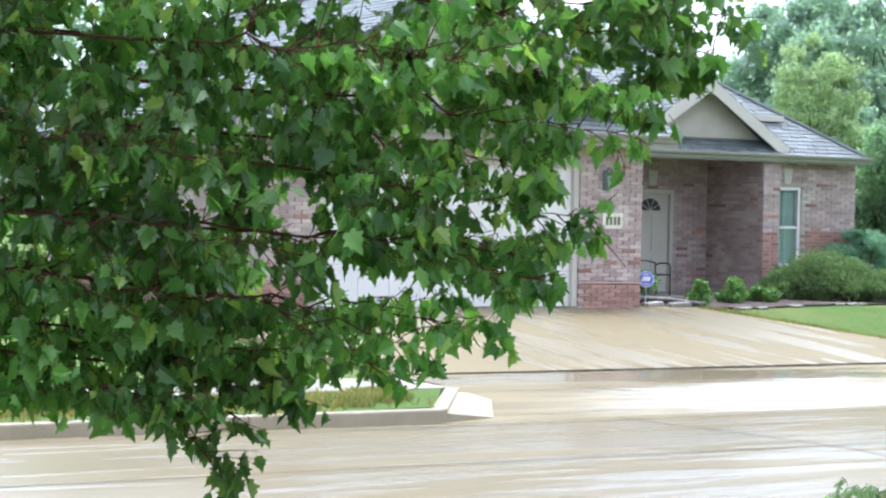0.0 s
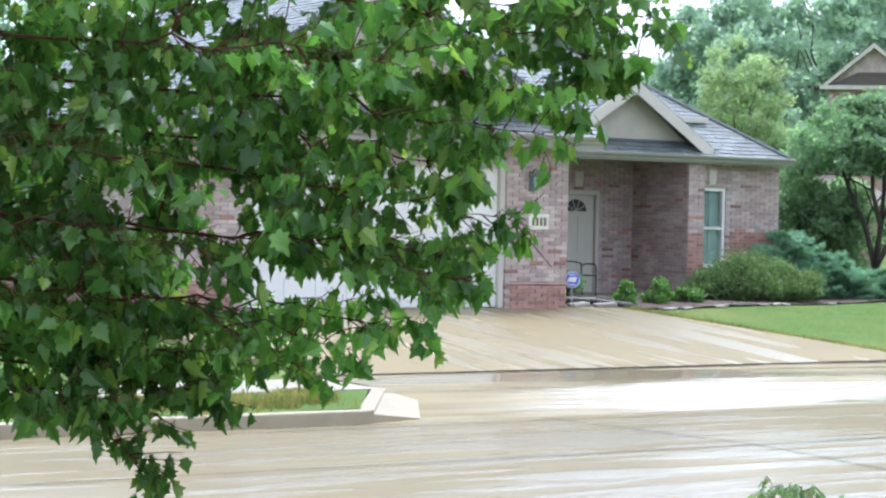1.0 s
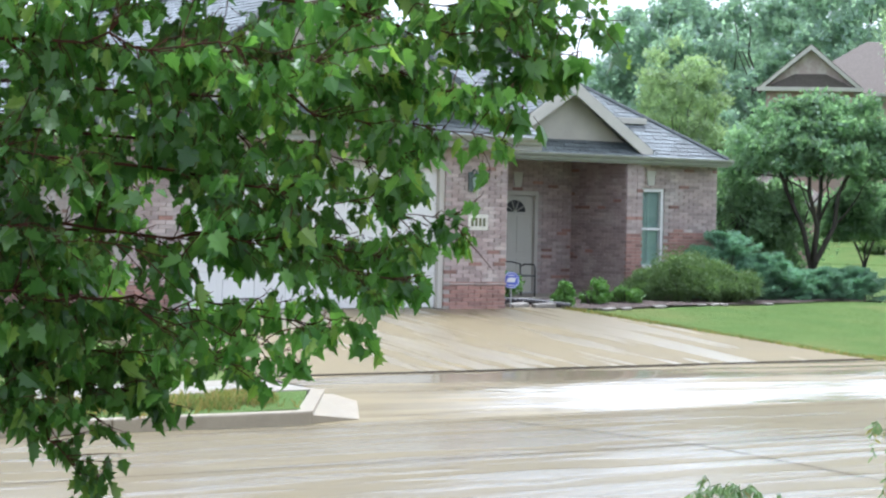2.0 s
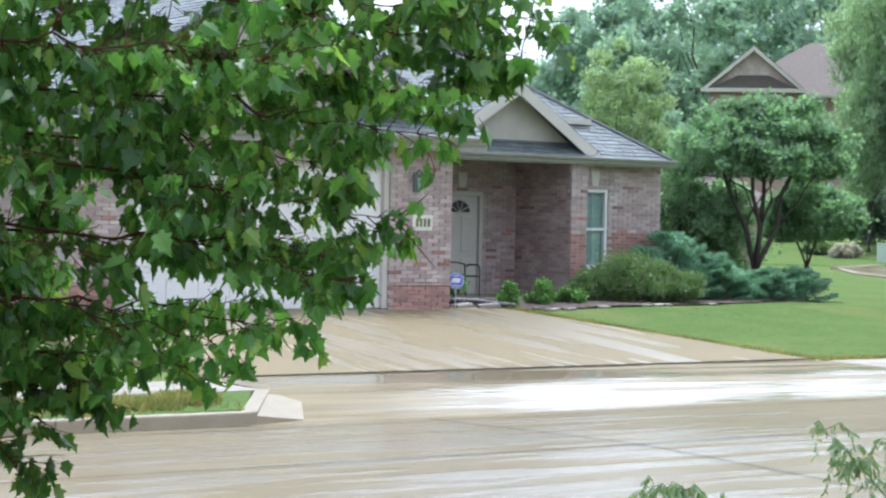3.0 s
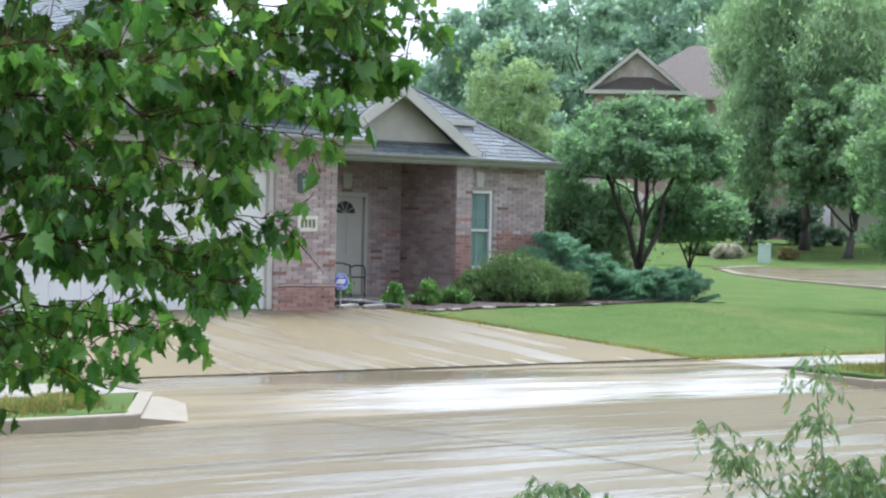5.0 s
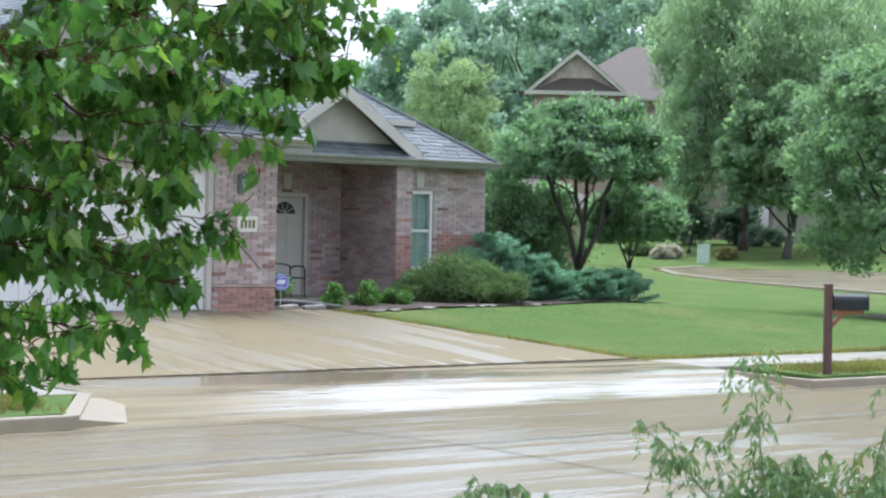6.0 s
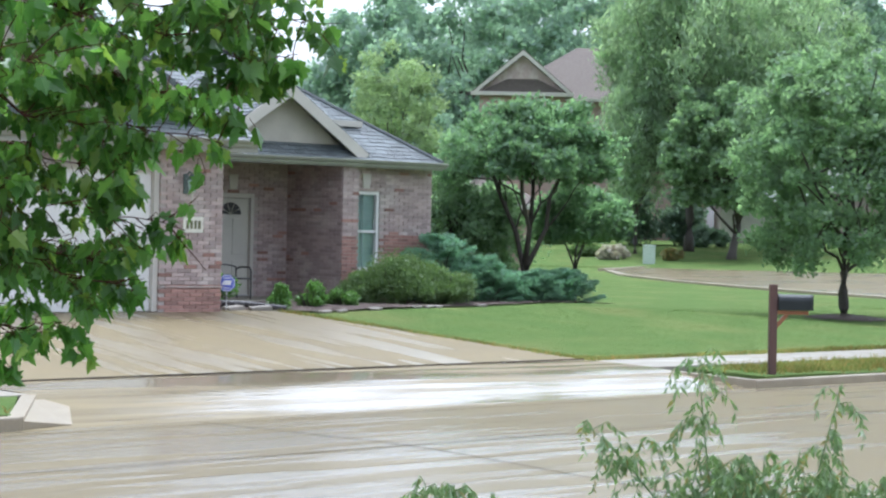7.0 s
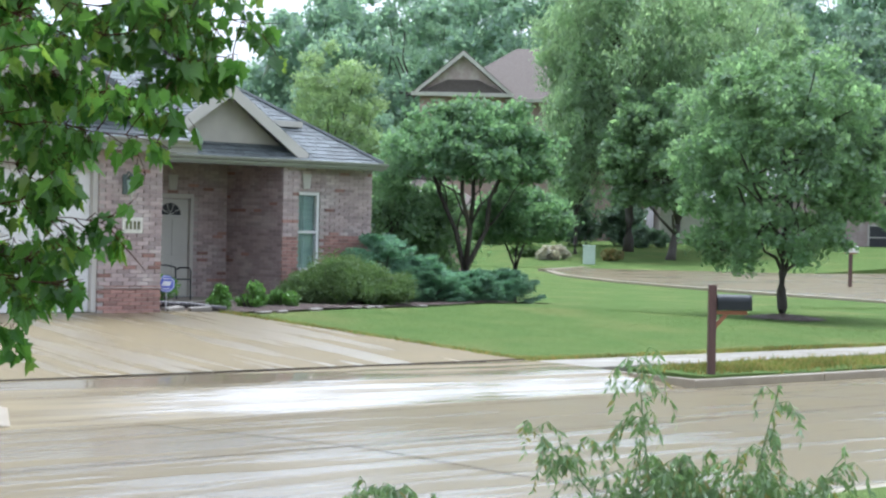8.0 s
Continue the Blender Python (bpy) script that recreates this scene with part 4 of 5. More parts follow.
def shrub(name, label, x, y, base, radii, n, size, mat, seed=1, group="", long=1.8, droop=0.0, lumps=9):
    """A low shrub: short stems and a rounded, uneven mass of leaves."""
    rng, prng = np.random.default_rng(seed), random.Random(seed)
    whole = thing(name, label, "shrub", group, "", (x, y, base))
    bm = bmesh.new()
    for k in range(6):
        a = prng.uniform(0, 6.28)
        tube(bent((x + 0.05 * math.cos(a), y + 0.05 * math.sin(a), base - 0.03), (x + radii[0] * 0.6 * math.cos(a), y + radii[1] * 0.6 * math.sin(a), base + radii[2] * 1.2), prng, 0.06, 4), [0.018, 0.014, 0.011, 0.008, 0.005], 5, bm)
    tagged(part("woody_stem", bm, M_BARK, whole), "", "", "", "stuff")
    cs = crown_centres(rng, (x, y, base + radii[2] * 0.75), (radii[0] * 0.72, radii[1] * 0.72, radii[2] * 0.75), lumps, -0.75)
    pts = clumps(rng, cs, np.full(lumps, min(radii) * 0.55) * rng.uniform(0.7, 1.2, lumps), n // lumps, 0.85, 0.3)
    pts = pts[pts[:, 2] > base]
    v, f = leaf_quads(pts, size, rng, long, droop)
    tagged(raw("foliage", v, f, mat, whole), "", "", "", "stuff")
    return whole


# planting bed before the house
bed_line = [(21.32, 28.05), (22.6, 27.95), (24.2, 28.3), (26.0, 28.75), (28.0, 29.4), (30.2, 29.7), (31.6, 29.85), (32.1, 30.2), (31.9, 31.5), (28.0, 31.5), (25.4, 31.5), (24.9, 30.9), (21.2, 30.95), (20.1, 30.6), (20.1, 28.5)]
bm = bmesh.new()
bm.faces.new([bm.verts.new((x, y, float(lawn_z(x, y)) + 0.03)) for x, y in bed_line])
bmesh.ops.triangulate(bm, faces=bm.faces)
bmesh.ops.subdivide_edges(bm, edges=bm.edges, cuts=4, use_grid_fill=True)
for q in bm.verts:
    q.co.z = float(lawn_z(q.co.x, q.co.y)) + 0.035 + 0.02 * noise.noise(q.co * 2.5)
tagged(part("planting_bed", bm, M_MULCH), "dark bark mulch bed along the house", "mulch", "", "structure")
rng0 = random.Random(11)
for i in range(9):
    f0 = (0.0, 0.03, 0.1, 0.27, 0.3, 0.52, 0.6, 0.66, 0.95)[i]
    x = 22.0 + 5.2 * f0
    y = 27.93 + 0.14 * max(0, x - 22.6) * 1.8 - 0.02 + rng0.uniform(-0.03, 0.03)
    bm = boxes((-0.11, 0.11, -0.07, 0.07, -0.03, 0.05), bevel=0.022)
    bm.transform(pose(x, y, float(lawn_z(x, y)) + 0.02, rng0.uniform(-6, 6), rng0.uniform(-6, 6), rng0.uniform(-12, 30)) @ Matrix.Diagonal((0.9, 0.9, 0.5, 1)))
    tagged(part("edging_stone", bm, M_STONE), "pale flat edging stone at the mulch bed", "stone", "bed edging stones")

for x, y, r, h, s in [(21.75, 28.75, 0.27, 0.24, 1), (22.62, 29.0, 0.42, 0.27, 2), (23.6, 29.3, 0.4, 0.22, 3), (21.1, 29.7, 0.36, 0.42, 4)]:
    shrub("round_shrub", "small clipped bright green shrub in the mulch bed", x, y, float(lawn_z(x, y)), (r, r, h), 3600, 0.034, L_SHRUB, s, "small shrubs in the bed")
for x, y, a, b, h, s in [(24.9, 30.2, 0.6, 0.5, 0.45, 6), (25.5, 29.9, 1.15, 0.7, 0.66, 13), (26.5, 29.7, 0.95, 0.6, 0.5, 7)]:
    shrub("spreading_bush", "loose dark olive-green bush in the mulch bed", x, y, 0.55, (a, b, h), 15000, 0.024, L_BUSH, s, "olive bushes in the bed", long=3.0, lumps=26)


def juniper(x, y, base, radii, seed):
    """Flattened sprays in tiers, each a fan of short needles that lifts at its tip, with shade between them."""
    rng, prng3 = np.random.default_rng(seed), random.Random(seed)
    whole = thing("juniper", "low spreading blue-green juniper beside the lawn", "shrub", "junipers beside the lawn", "", (x, y, base))
    stems = bmesh.new()
    pts, ways = [], []
    for k in range(60):
        a, lift = prng3.uniform(0, 6.283), prng3.uniform(0.02, 1.0) ** 0.8
        out = math.sqrt(max(0.0, 1 - lift * lift)) * prng3.uniform(0.55, 1.0)
        tip = Vector((x + radii[0] * out * math.cos(a), y + radii[1] * out * math.sin(a), base + 0.1 + radii[2] * lift))
        foot = Vector((x, y, base - 0.03))
        line = [foot, foot.lerp(tip, 0.5) + Vector((0, 0, 0.08)), tip]
        tube(line, [0.014, 0.009, 0.003], 4, stems, False)
        way = np.array([math.cos(a), math.sin(a), 0.28])
        side = np.array([-math.sin(a), math.cos(a), 0.0])
        n = 620
        u, v, w = rng.uniform(-0.42, 0.16, n), rng.normal(0, 0.15, n), rng.normal(0, 0.025, n)
        v *= 1.1 - np.clip(u + 0.3, 0, 0.5) * 1.6
        p = np.array(tip) + u[:, None] * way + v[:, None] * side
        p[:, 2] += w - 0.5 * v * v
        pts.append(p)
        ways.append(way + rng.normal(0, 0.45, (n, 3)) + np.sign(v)[:, None] * side * 0.4)
    p, d = np.concatenate(pts), np.concatenate(ways)
    keep = p[:, 2] > base
    p, d = p[keep], d[keep]
    d /= np.linalg.norm(d, axis=1)[:, None]
    sd = np.cross(d, rng.normal(size=d.shape))
    sd /= np.linalg.norm(sd, axis=1)[:, None]
    k = rng.uniform(0.05, 0.09, len(p))[:, None]
    v = np.stack([p - d * k / 2, p + sd * k * 0.13, p + d * k / 2, p - sd * k * 0.13], 1).reshape(-1, 3)
    tagged(part("woody_stem", stems, M_BARK, whole), "", "", "", "stuff")
    tagged(raw("foliage", v, np.arange(len(v)).reshape(-1, 4), L_JUNI, whole), "", "", "", "stuff")


for x, y, a, b, h, s in [(27.35, 30.75, 1.15, 0.75, 1.36, 8), (28.4, 30.45, 1.1, 0.7, 0.92, 9), (29.5, 30.4, 0.95, 0.7, 0.66, 10), (30.7, 30.6, 1.05, 0.75, 0.66, 12)]:
    juniper(x, y, 0.48, (a, b, h), s)

tree("ornamental_tree", "small multi-stemmed tree with a dense rounded green crown", 31.4, 32.4, 0.45, (31.4, 32.4, 3.75), (2.05, 1.9, 1.25), 190, 150, 0.075, L_ORN, 0.34, trunks=4, trunk_r=0.075, seed=21, low=-0.35)
tree("low_tree", "understorey shrub tree behind the junipers", 30.1, 33.8, 0.4, (30.1, 33.8, 2.0), (1.9, 1.2, 1.5), 90, 220, 0.075, L_LAWN, 0.55, trunks=3, trunk_r=0.05, seed=22)
# stands in for the ornamental tree's drooping right lobe, with added trunks
tree("low_tree", "drooping lobe of the ornamental tree, built as a separate low tree", 34.0, 33.4, 0.35, (33.9, 33.2, 2.4), (1.3, 1.0, 0.72), 95, 140, 0.075, L_ORN, 0.3, trunks=3, trunk_r=0.035, seed=23)
tree("low_tree", "dark leafy bush behind the ornamental tree", 32.5, 35.0, 0.4, (32.5, 35.0, 1.9), (1.5, 0.9, 1.4), 80, 200, 0.07, L_LAWN, 0.4, trunks=3, trunk_r=0.04, seed=34)
tree("lawn_maple", "young maple with a dark straight trunk on the lawn", 36.7, 27.6, 0.22, (36.8, 27.7, 3.85), (2.55, 2.5, 2.75), 290, 130, 0.085, L_LAWN, 0.4, trunk_r=0.14, fork=0.5, seed=24, low=-0.85)
bm = bmesh.new()
bmesh.ops.create_grid(bm, x_segments=24, y_segments=24, size=1.0, matrix=pose(36.65, 27.5, 0))
bmesh.ops.delete(bm, geom=[q for q in bm.verts if math.hypot(q.co.x - 36.65, q.co.y - 27.5) > 0.98 + 0.08 * noise.noise(q.co * 3)], context="VERTS")
for q in bm.verts:
    d = math.hypot(q.co.x - 36.65, q.co.y - 27.5)
    q.co.z = float(lawn_z(q.co.x, q.co.y)) + 0.01 + 0.12 * max(0, 1 - d) + 0.02 * noise.noise(q.co * 6)
tagged(part("mulch_ring", bm, M_MULCH), "low ring of dark mulch round the lawn maple", "mulch", "", "structure")

x, y = polar(49.9, 106)
tree("street_tree", "leaning-trunked tree with a light green crown beyond the side street", x, y, 0.7, (x - 0.4, y + 0.3, 6.4), (3.4, 3.4, 3.7), 170, 150, 0.18, L_LAWN, 0.65, trunk_r=0.26, seed=25, lean=0.7)
x, y = polar(48.7, 112)
tree("weeping_tree", "tall weeping tree with hanging light green branches", x, y, 1.0, (x, y, 12.4), (5.6, 5.2, 6.2), 250, 280, 0.1, L_WEEP, 0.95, droop=0.85, trunk_r=0.3, seed=26, long=3.4, low=-0.75)
x, y = polar(47.2, 109)
tree("weeping_tree", "young weeping tree with thin hanging light green branches", x, y, 1.0, (x, y, 7.6), (2.3, 2.0, 4.2), 90, 130, 0.09, L_WEEP, 0.7, droop=0.85, trunk_r=0.12, seed=33, long=3.4)
x, y = polar(51.3, 114)
tree("weeping_tree", "tall weeping tree with hanging light green branches", x, y, 1.1, (x, y, 11.0), (4.4, 4.4, 6.4), 180, 280, 0.1, L_WEEP, 0.95, droop=0.8, trunk_r=0.3, seed=27, long=2.8)
x, y = polar(40.3, 64)
tree("light_tree", "upright yellow-green tree behind the house roof", x, y, 0.3, (x, y, 4.9), (1.75, 1.75, 3.1), 150, 130, 0.08, L_LIGHT, 0.42, trunk_r=0.13, seed=28)
x, y = polar(42.0, 72)
tree("slender_tree", "slender tree behind the roofs, blue-green with painted haze", x, y, 0.3, (x, y, 3.9), (1.5, 1.5, 2.6), 40, 360, 0.1, L_HAZED, 0.6, trunk_r=0.12, seed=29)
x, y = polar(55.6, 128)
tree("dark_pine", "dark layered evergreen beyond the side street", x, y, 0.3, (x, y, 11.5), (4.2, 4.2, 5.2), 60, 220, 0.24, L_HEDGE, 1.3, trunk_r=0.2, seed=30, flat=0.4)
x, y = polar(21.5, 36)
tree("garden_tree", "leafy green tree beside the far end of the garage", x, y, 0.4, (x, y, 2.4), (1.9, 1.9, 1.6), 46, 260, 0.11, L_LAWN, 0.6, trunk_r=0.1, seed=31)
# far wood; its leaf colour carries the haze of the distance
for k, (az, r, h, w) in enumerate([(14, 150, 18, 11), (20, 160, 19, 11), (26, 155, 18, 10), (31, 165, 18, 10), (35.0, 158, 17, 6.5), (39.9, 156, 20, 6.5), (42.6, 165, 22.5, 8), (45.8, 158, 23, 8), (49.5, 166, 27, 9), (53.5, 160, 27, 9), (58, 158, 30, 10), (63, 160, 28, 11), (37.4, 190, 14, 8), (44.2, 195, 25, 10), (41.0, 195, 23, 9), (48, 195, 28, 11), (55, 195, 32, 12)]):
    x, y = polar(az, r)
    tree("wood_tree", "tall green tree of the wood behind the houses, paled with painted haze", x, y, 0.2, (x, y, h * 0.56), (w, w, h * 0.5), 170, 130, 0.3, L_HAZED, 1.45, trunk_r=0.35, seed=40 + k, group="wood behind the houses", fork=0.5)


# ---- maple that hangs over the near lawn ----
def maple_leaf_mesh(name, fold, curl, slim=1.0):
    """A lobed leaf that hangs from its stalk, folded along the midrib."""
    half = [(0.14, -0.07), (0.36, 0.0), (0.3, 0.15), (0.58, 0.3), (0.36, 0.4), (0.38, 0.56), (0.19, 0.66), (0.11, 0.86)]
    mid = [(0.0, 0.0), (0.0, 0.35), (0.0, 0.7), (0.0, 1.05)]
    bm = bmesh.new()

    def at(x, y):
        return bm.verts.new((x * slim, abs(x) * fold + curl * y * y, -y))

    ridge = [at(*p) for p in mid]
    for s in (1, -1):
        rim = [at(s * px, py) for px, py in half]
        for loop in ((ridge[0], rim[0], rim[1], rim[2], ridge[1]), (ridge[1], rim[2], rim[3], rim[4], rim[5], ridge[2]), (ridge[2], rim[5], rim[6], rim[7], ridge[3])):
            bm.faces.new(loop if s > 0 else loop[::-1])
    me = bpy.data.meshes.new(name)
    bm.to_mesh(me)
    bm.free()
    me.materials.append(L_FRONT)
    return me


# the crown hangs in a slab that runs along CROWN_U; places in it are (along, height, depth)
CROWN_AT, CROWN_U, CROWN_V = Vector((1.6, 6.6, 0.0)), Vector((0.868, -0.497, 0.0)), Vector((0.497, 0.868, 0.0))


def in_crown(along, h, deep):
    return CROWN_AT + CROWN_U * along + CROWN_V * deep + Vector((0, 0, h))


# boughs: where each ends and how deep in the crown it lies
BOUGHS = [
    (2.86, 2.78, 0.1), (2.74, 2.62, -0.1), (2.6, 2.5, 0.2), (2.5, 2.38, -0.15), (2.24, 2.3, 0.15), (2.4, 2.1, -0.2), (2.2, 2.0, 0.1),
    (2.24, 1.92, -0.1), (2.08, 1.74, 0.1), (1.86, 1.7, -0.2), (1.68, 1.62, 0.2), (1.45, 1.52, 0.0), (1.22, 1.45, 0.15), (1.2, 1.22, 0.0),
    (0.9, 1.52, -0.1), (0.7, 1.56, 0.2), (1.9, 2.6, -0.35), (1.16, 2.28, -0.45), (1.5, 1.98, -0.4), (0.7, 1.9, -0.3), (0.3, 1.6, 0.0),
    (2.9, 3.0, 0.1), (2.6, 3.2, 0.3), (1.8, 3.3, 0.0), (0.8, 3.2, -0.2), (-0.4, 2.3, 0.1), (-0.8, 1.8, 0.2),
]
maple = thing("maple_tree", "maple with drooping wet lobed leaves over the near lawn", "tree", at=(0.2, 7.8, 0.2))
prng = random.Random(77)
TRUNK = (0.2, 7.8, 0.1)
part("trunk", tube(bent(TRUNK, (0.25, 7.75, 3.2), prng, 0.02, 6) + [Vector((0.3, 7.75, 5.2)), Vector((0.35, 7.7, 7.2))], [0.2, 0.17, 0.16, 0.15, 0.14, 0.13, 0.12, 0.08, 0.03], 10), M_BARK, maple, smooth=True)
LEAVES = [maple_leaf_mesh("leaf", 0.35, 0.12, 0.86), maple_leaf_mesh("leaf_folded", 0.9, 0.3, 0.55), maple_leaf_mesh("leaf_flat", 0.1, -0.2, 0.95), maple_leaf_mesh("leaf_curled", 0.6, 0.55, 0.7)]
stalks = bmesh.new()
places = []


def hang(p, size, tilt=24):
    """A leaf on its stalk at p."""
    tip = p + Vector((prng.uniform(-0.03, 0.03), prng.uniform(-0.03, 0.03), -prng.uniform(0.005, 0.035)))
    tube([p, tip], [0.0013, 0.0009], 3, stalks, False)
    m = Matrix.Translation(tip) @ Euler((radians(prng.gauss(0, tilt)), radians(prng.gauss(0, tilt)), prng.uniform(0, 6.283))).to_matrix().to_4x4() @ Matrix.Scale(size, 4)
    places.append((m, prng.choice((0, 0, 1, 1, 1, 2, 3))))


def crown_share(along, h):
    """How thick the leaves stand: full within, thin in the opening towards the garage, none past the ragged rim."""
    rim_low = np.interp(along, [-1.2, 0.4, 0.9, 1.2, 1.5, 1.75, 1.95, 2.15, 2.4, 2.5, 2.85], [1.56, 1.5, 1.48, 1.47, 1.56, 1.66, 1.76, 1.82, 1.98, 2.42, 2.72])
    rim_out = np.interp(h, [1.4, 1.6, 1.8, 2.1, 2.25, 2.4, 2.7, 3.4], [1.3, 1.75, 2.25, 2.36, 2.22, 2.48, 2.78, 2.85])
    if h < rim_low or along > rim_out:
        return 0.0
    gap = ((along - 1.4) / 0.15) ** 2 + ((h - 1.94) / 0.26) ** 2
    return 0.2 if gap < 1.0 else 0.62 if along > 1.6 and h < 2.4 else 0.58 if along > 1.6 else 1.0


bough_lines = []
for along, h, deep in BOUGHS:
    b = in_crown(along, h, deep)
    reach = prng.uniform(0.9, 1.3)
    a = in_crown(max(along - reach, -1.0), h + prng.uniform(0.05, 0.22), deep + 0.1) if h > 1.3 else in_crown(along - 0.3, h + 0.4, deep)
    root = Vector((0.25, 7.75, min(max(a.z + 0.2, 1.6), 4.0)))
    line = bent(root, a, prng, 0.02, 5) + bent(a, b, prng, 0.03, 12, -0.02)[1:]
    bough_lines.append(line)
    twigs = tube(line, [0.0065 * (1 - i / len(line)) ** 1.3 + 0.0014 for i in range(len(line))], 6)
    for i in range(7, len(line)):
        for q in range(2):
            s0 = line[i - 1].lerp(line[i], prng.random())
            e = s0 + (CROWN_U * prng.uniform(0.2, 0.8) + CROWN_V * prng.gauss(0, 0.7) + Vector((0, 0, prng.gauss(-0.25, 0.3)))).normalized() * prng.uniform(0.05, 0.2)
            tube(bent(s0, e, prng, 0.04, 3), [0.0025, 0.002, 0.0016, 0.001], 4, twigs, False)
            for k in range(prng.choice((3, 4, 5))):
                hang(s0.lerp(e, prng.uniform(0.2, 1.0)), prng.uniform(0.042, 0.08))
    for q in range(5):
        hang(b + Vector((prng.uniform(-0.05, 0.02), prng.uniform(-0.05, 0.05), prng.uniform(-0.03, 0.02))), prng.uniform(0.055, 0.085))
    part("branch", twigs, M_TWIG, maple, smooth=True)
# leafy twigs that fill the crown between the boughs
nodes = [p for line in bough_lines for p in line[4:]]
fine_twigs = bmesh.new()
made = 0
while made < 1800:
    along, h, deep = prng.uniform(-1.0, 2.85), prng.uniform(1.4, 3.4), prng.uniform(-0.45, 0.75)
    if prng.random() > crown_share(along, h):
        continue
    made += 1
    e = in_crown(along, h, deep)
    near = [p for p in nodes if (p - e).dot(CROWN_U) < -0.04] or nodes
    s0 = min(near, key=lambda p: (p - e).length)
    if (s0 - e).length > 0.5:
        s0 = e + (s0 - e).normalized() * 0.5
    line = bent(s0, e, prng, 0.05, 5, -0.06)
    tube(line, [0.0026, 0.0023, 0.002, 0.0018, 0.0015, 0.001], 4, fine_twigs, False)
    young = prng.random() < 0.3
    for k in range(prng.choice((9, 11, 13))):
        f0 = prng.uniform(0.35, 1.0) ** 0.8 * 5
        i0 = min(int(f0), 4)
        p = line[i0].lerp(line[i0 + 1], f0 - i0) + CROWN_V * prng.gauss(0, 0.035) + CROWN_U * prng.gauss(0, 0.03)
        hang(p, prng.uniform(0.038, 0.068) if young else prng.uniform(0.048, 0.084), 30)
tagged(part("twig", fine_twigs, M_TWIG, maple), "", "", "", "stuff")
tagged(part("leaf_stalk", stalks, M_TWIG, maple), "", "", "", "stuff")
prng.shuffle(places)
for m, kind in places[:290]:
    ob = new("leaf", LEAVES[kind])
    ob.parent = maple
    ob.matrix_parent_inverse = Matrix.Translation(-Vector(maple.location))
    ob.matrix_basis = m
verts, faces = [], []
base = [([v.co.copy() for v in me.vertices], [list(q.vertices) for q in me.polygons]) for me in LEAVES]
for m, kind in places[290:]:
    n0 = len(verts)
    vs, fs = base[kind]
    verts += [m @ v for v in vs]
    faces += [[n0 + i for i in q] for q in fs]
tagged(raw("foliage", verts, faces, L_FRONT, maple), "", "", "", "stuff")


# ---- feathery shrub at the near kerb ----
def feathery(name, x, y, base, sprays, seed, label):
    prng2 = random.Random(seed)
    whole = thing(name, label, "shrub", "feathery shrubs", "", (x, y, base))
    stems = bmesh.new()
    v, f = [], []
    for tx, ty, tz in sprays:
        a = Vector((x + prng2.uniform(-0.15, 0.15), y + prng2.uniform(-0.1, 0.1), base - 0.03))
        tip = Vector((tx, ty, tz))
        line = [a.lerp(tip, q) + Vector((0, 0, 0.22 * math.sin(math.pi * q) * (tip - a).to_2d().length)) for q in np.linspace(0, 1, 9)]
        tube(line, [0.007 * (1 - 0.8 * q / 8) for q in range(9)], 5, stems, False)
        for j in range(26):
            q = prng2.uniform(0.5, 1.0)
            i0 = min(int(q * 8), 7)
            s = line[i0].lerp(line[i0 + 1], q * 8 - i0)
            out = Vector((prng2.gauss(0, 1), prng2.gauss(0, 1), prng2.uniform(-0.1, 0.4))).normalized()
            size = prng2.uniform(0.05, 0.12)
            arc = [s, s + out * size * 0.6 + Vector((0, 0, 0.015)), s + out * size + Vector((0, 0, -size * 0.25)), s + out * size * 1.15 + Vector((0, 0, -size * 1.0))]
            tube(arc, [0.002, 0.0016, 0.0012, 0.0008], 3, stems, False)
            for r in range(17):
                w = (r + 1) / 17 * 3
                k0 = min(int(w), 2)
                p = arc[k0].lerp(arc[k0 + 1], w - k0)
                d = (out * 0.3 + Vector((prng2.gauss(0, 0.55), prng2.gauss(0, 0.55), -0.9))).normalized()
                sd = d.cross(Vector((prng2.gauss(0, 1), prng2.gauss(0, 1), 0.1))).normalized()
                ll = prng2.uniform(0.024, 0.05)
                n0 = len(v)
                v += [p, p + d * ll * 0.45 + sd * ll * 0.14, p + d * ll, p + d * ll * 0.45 - sd * ll * 0.14]
                f.append((n0, n0 + 1, n0 + 2, n0 + 3))
    tagged(part("green_stem", stems, L_NEAR, whole), "", "", "", "stuff")
    tagged(raw("foliage", v, f, L_NEAR, whole), "", "", "", "stuff")


rng1 = random.Random(5)
sprays = [(5.31, 4.61, 1.7), (5.04, 4.86, 1.44), (5.67, 4.26, 1.62), (5.84, 4.1, 1.38), (5.5, 4.3, 1.4), (5.2, 4.7, 1.4)]
for k in range(105):
    s = rng1.uniform(-0.42, 0.5)
    sprays.append((5.49 + 0.727 * s + rng1.gauss(0, 0.05), 4.43 - 0.687 * s + rng1.gauss(0, 0.12), 1.42 - 0.5 * abs(s) - rng1.uniform(0, 0.35)))
feathery("feathery_shrub", 5.49, 4.43, 0.5, sprays, 8, "feathery narrow-leaved shrub with wet drooping sprays")
sprays = [(4.62, 5.25, 1.24), (4.7, 5.18, 1.23), (4.8, 5.1, 1.2), (4.68, 5.3, 1.1), (4.85, 5.1, 1.1), (4.74, 5.1, 1.05)]
feathery("feathery_shrub", 4.74, 5.15, 0.48, sprays, 9, "small feathery shrub with wet drooping sprays")

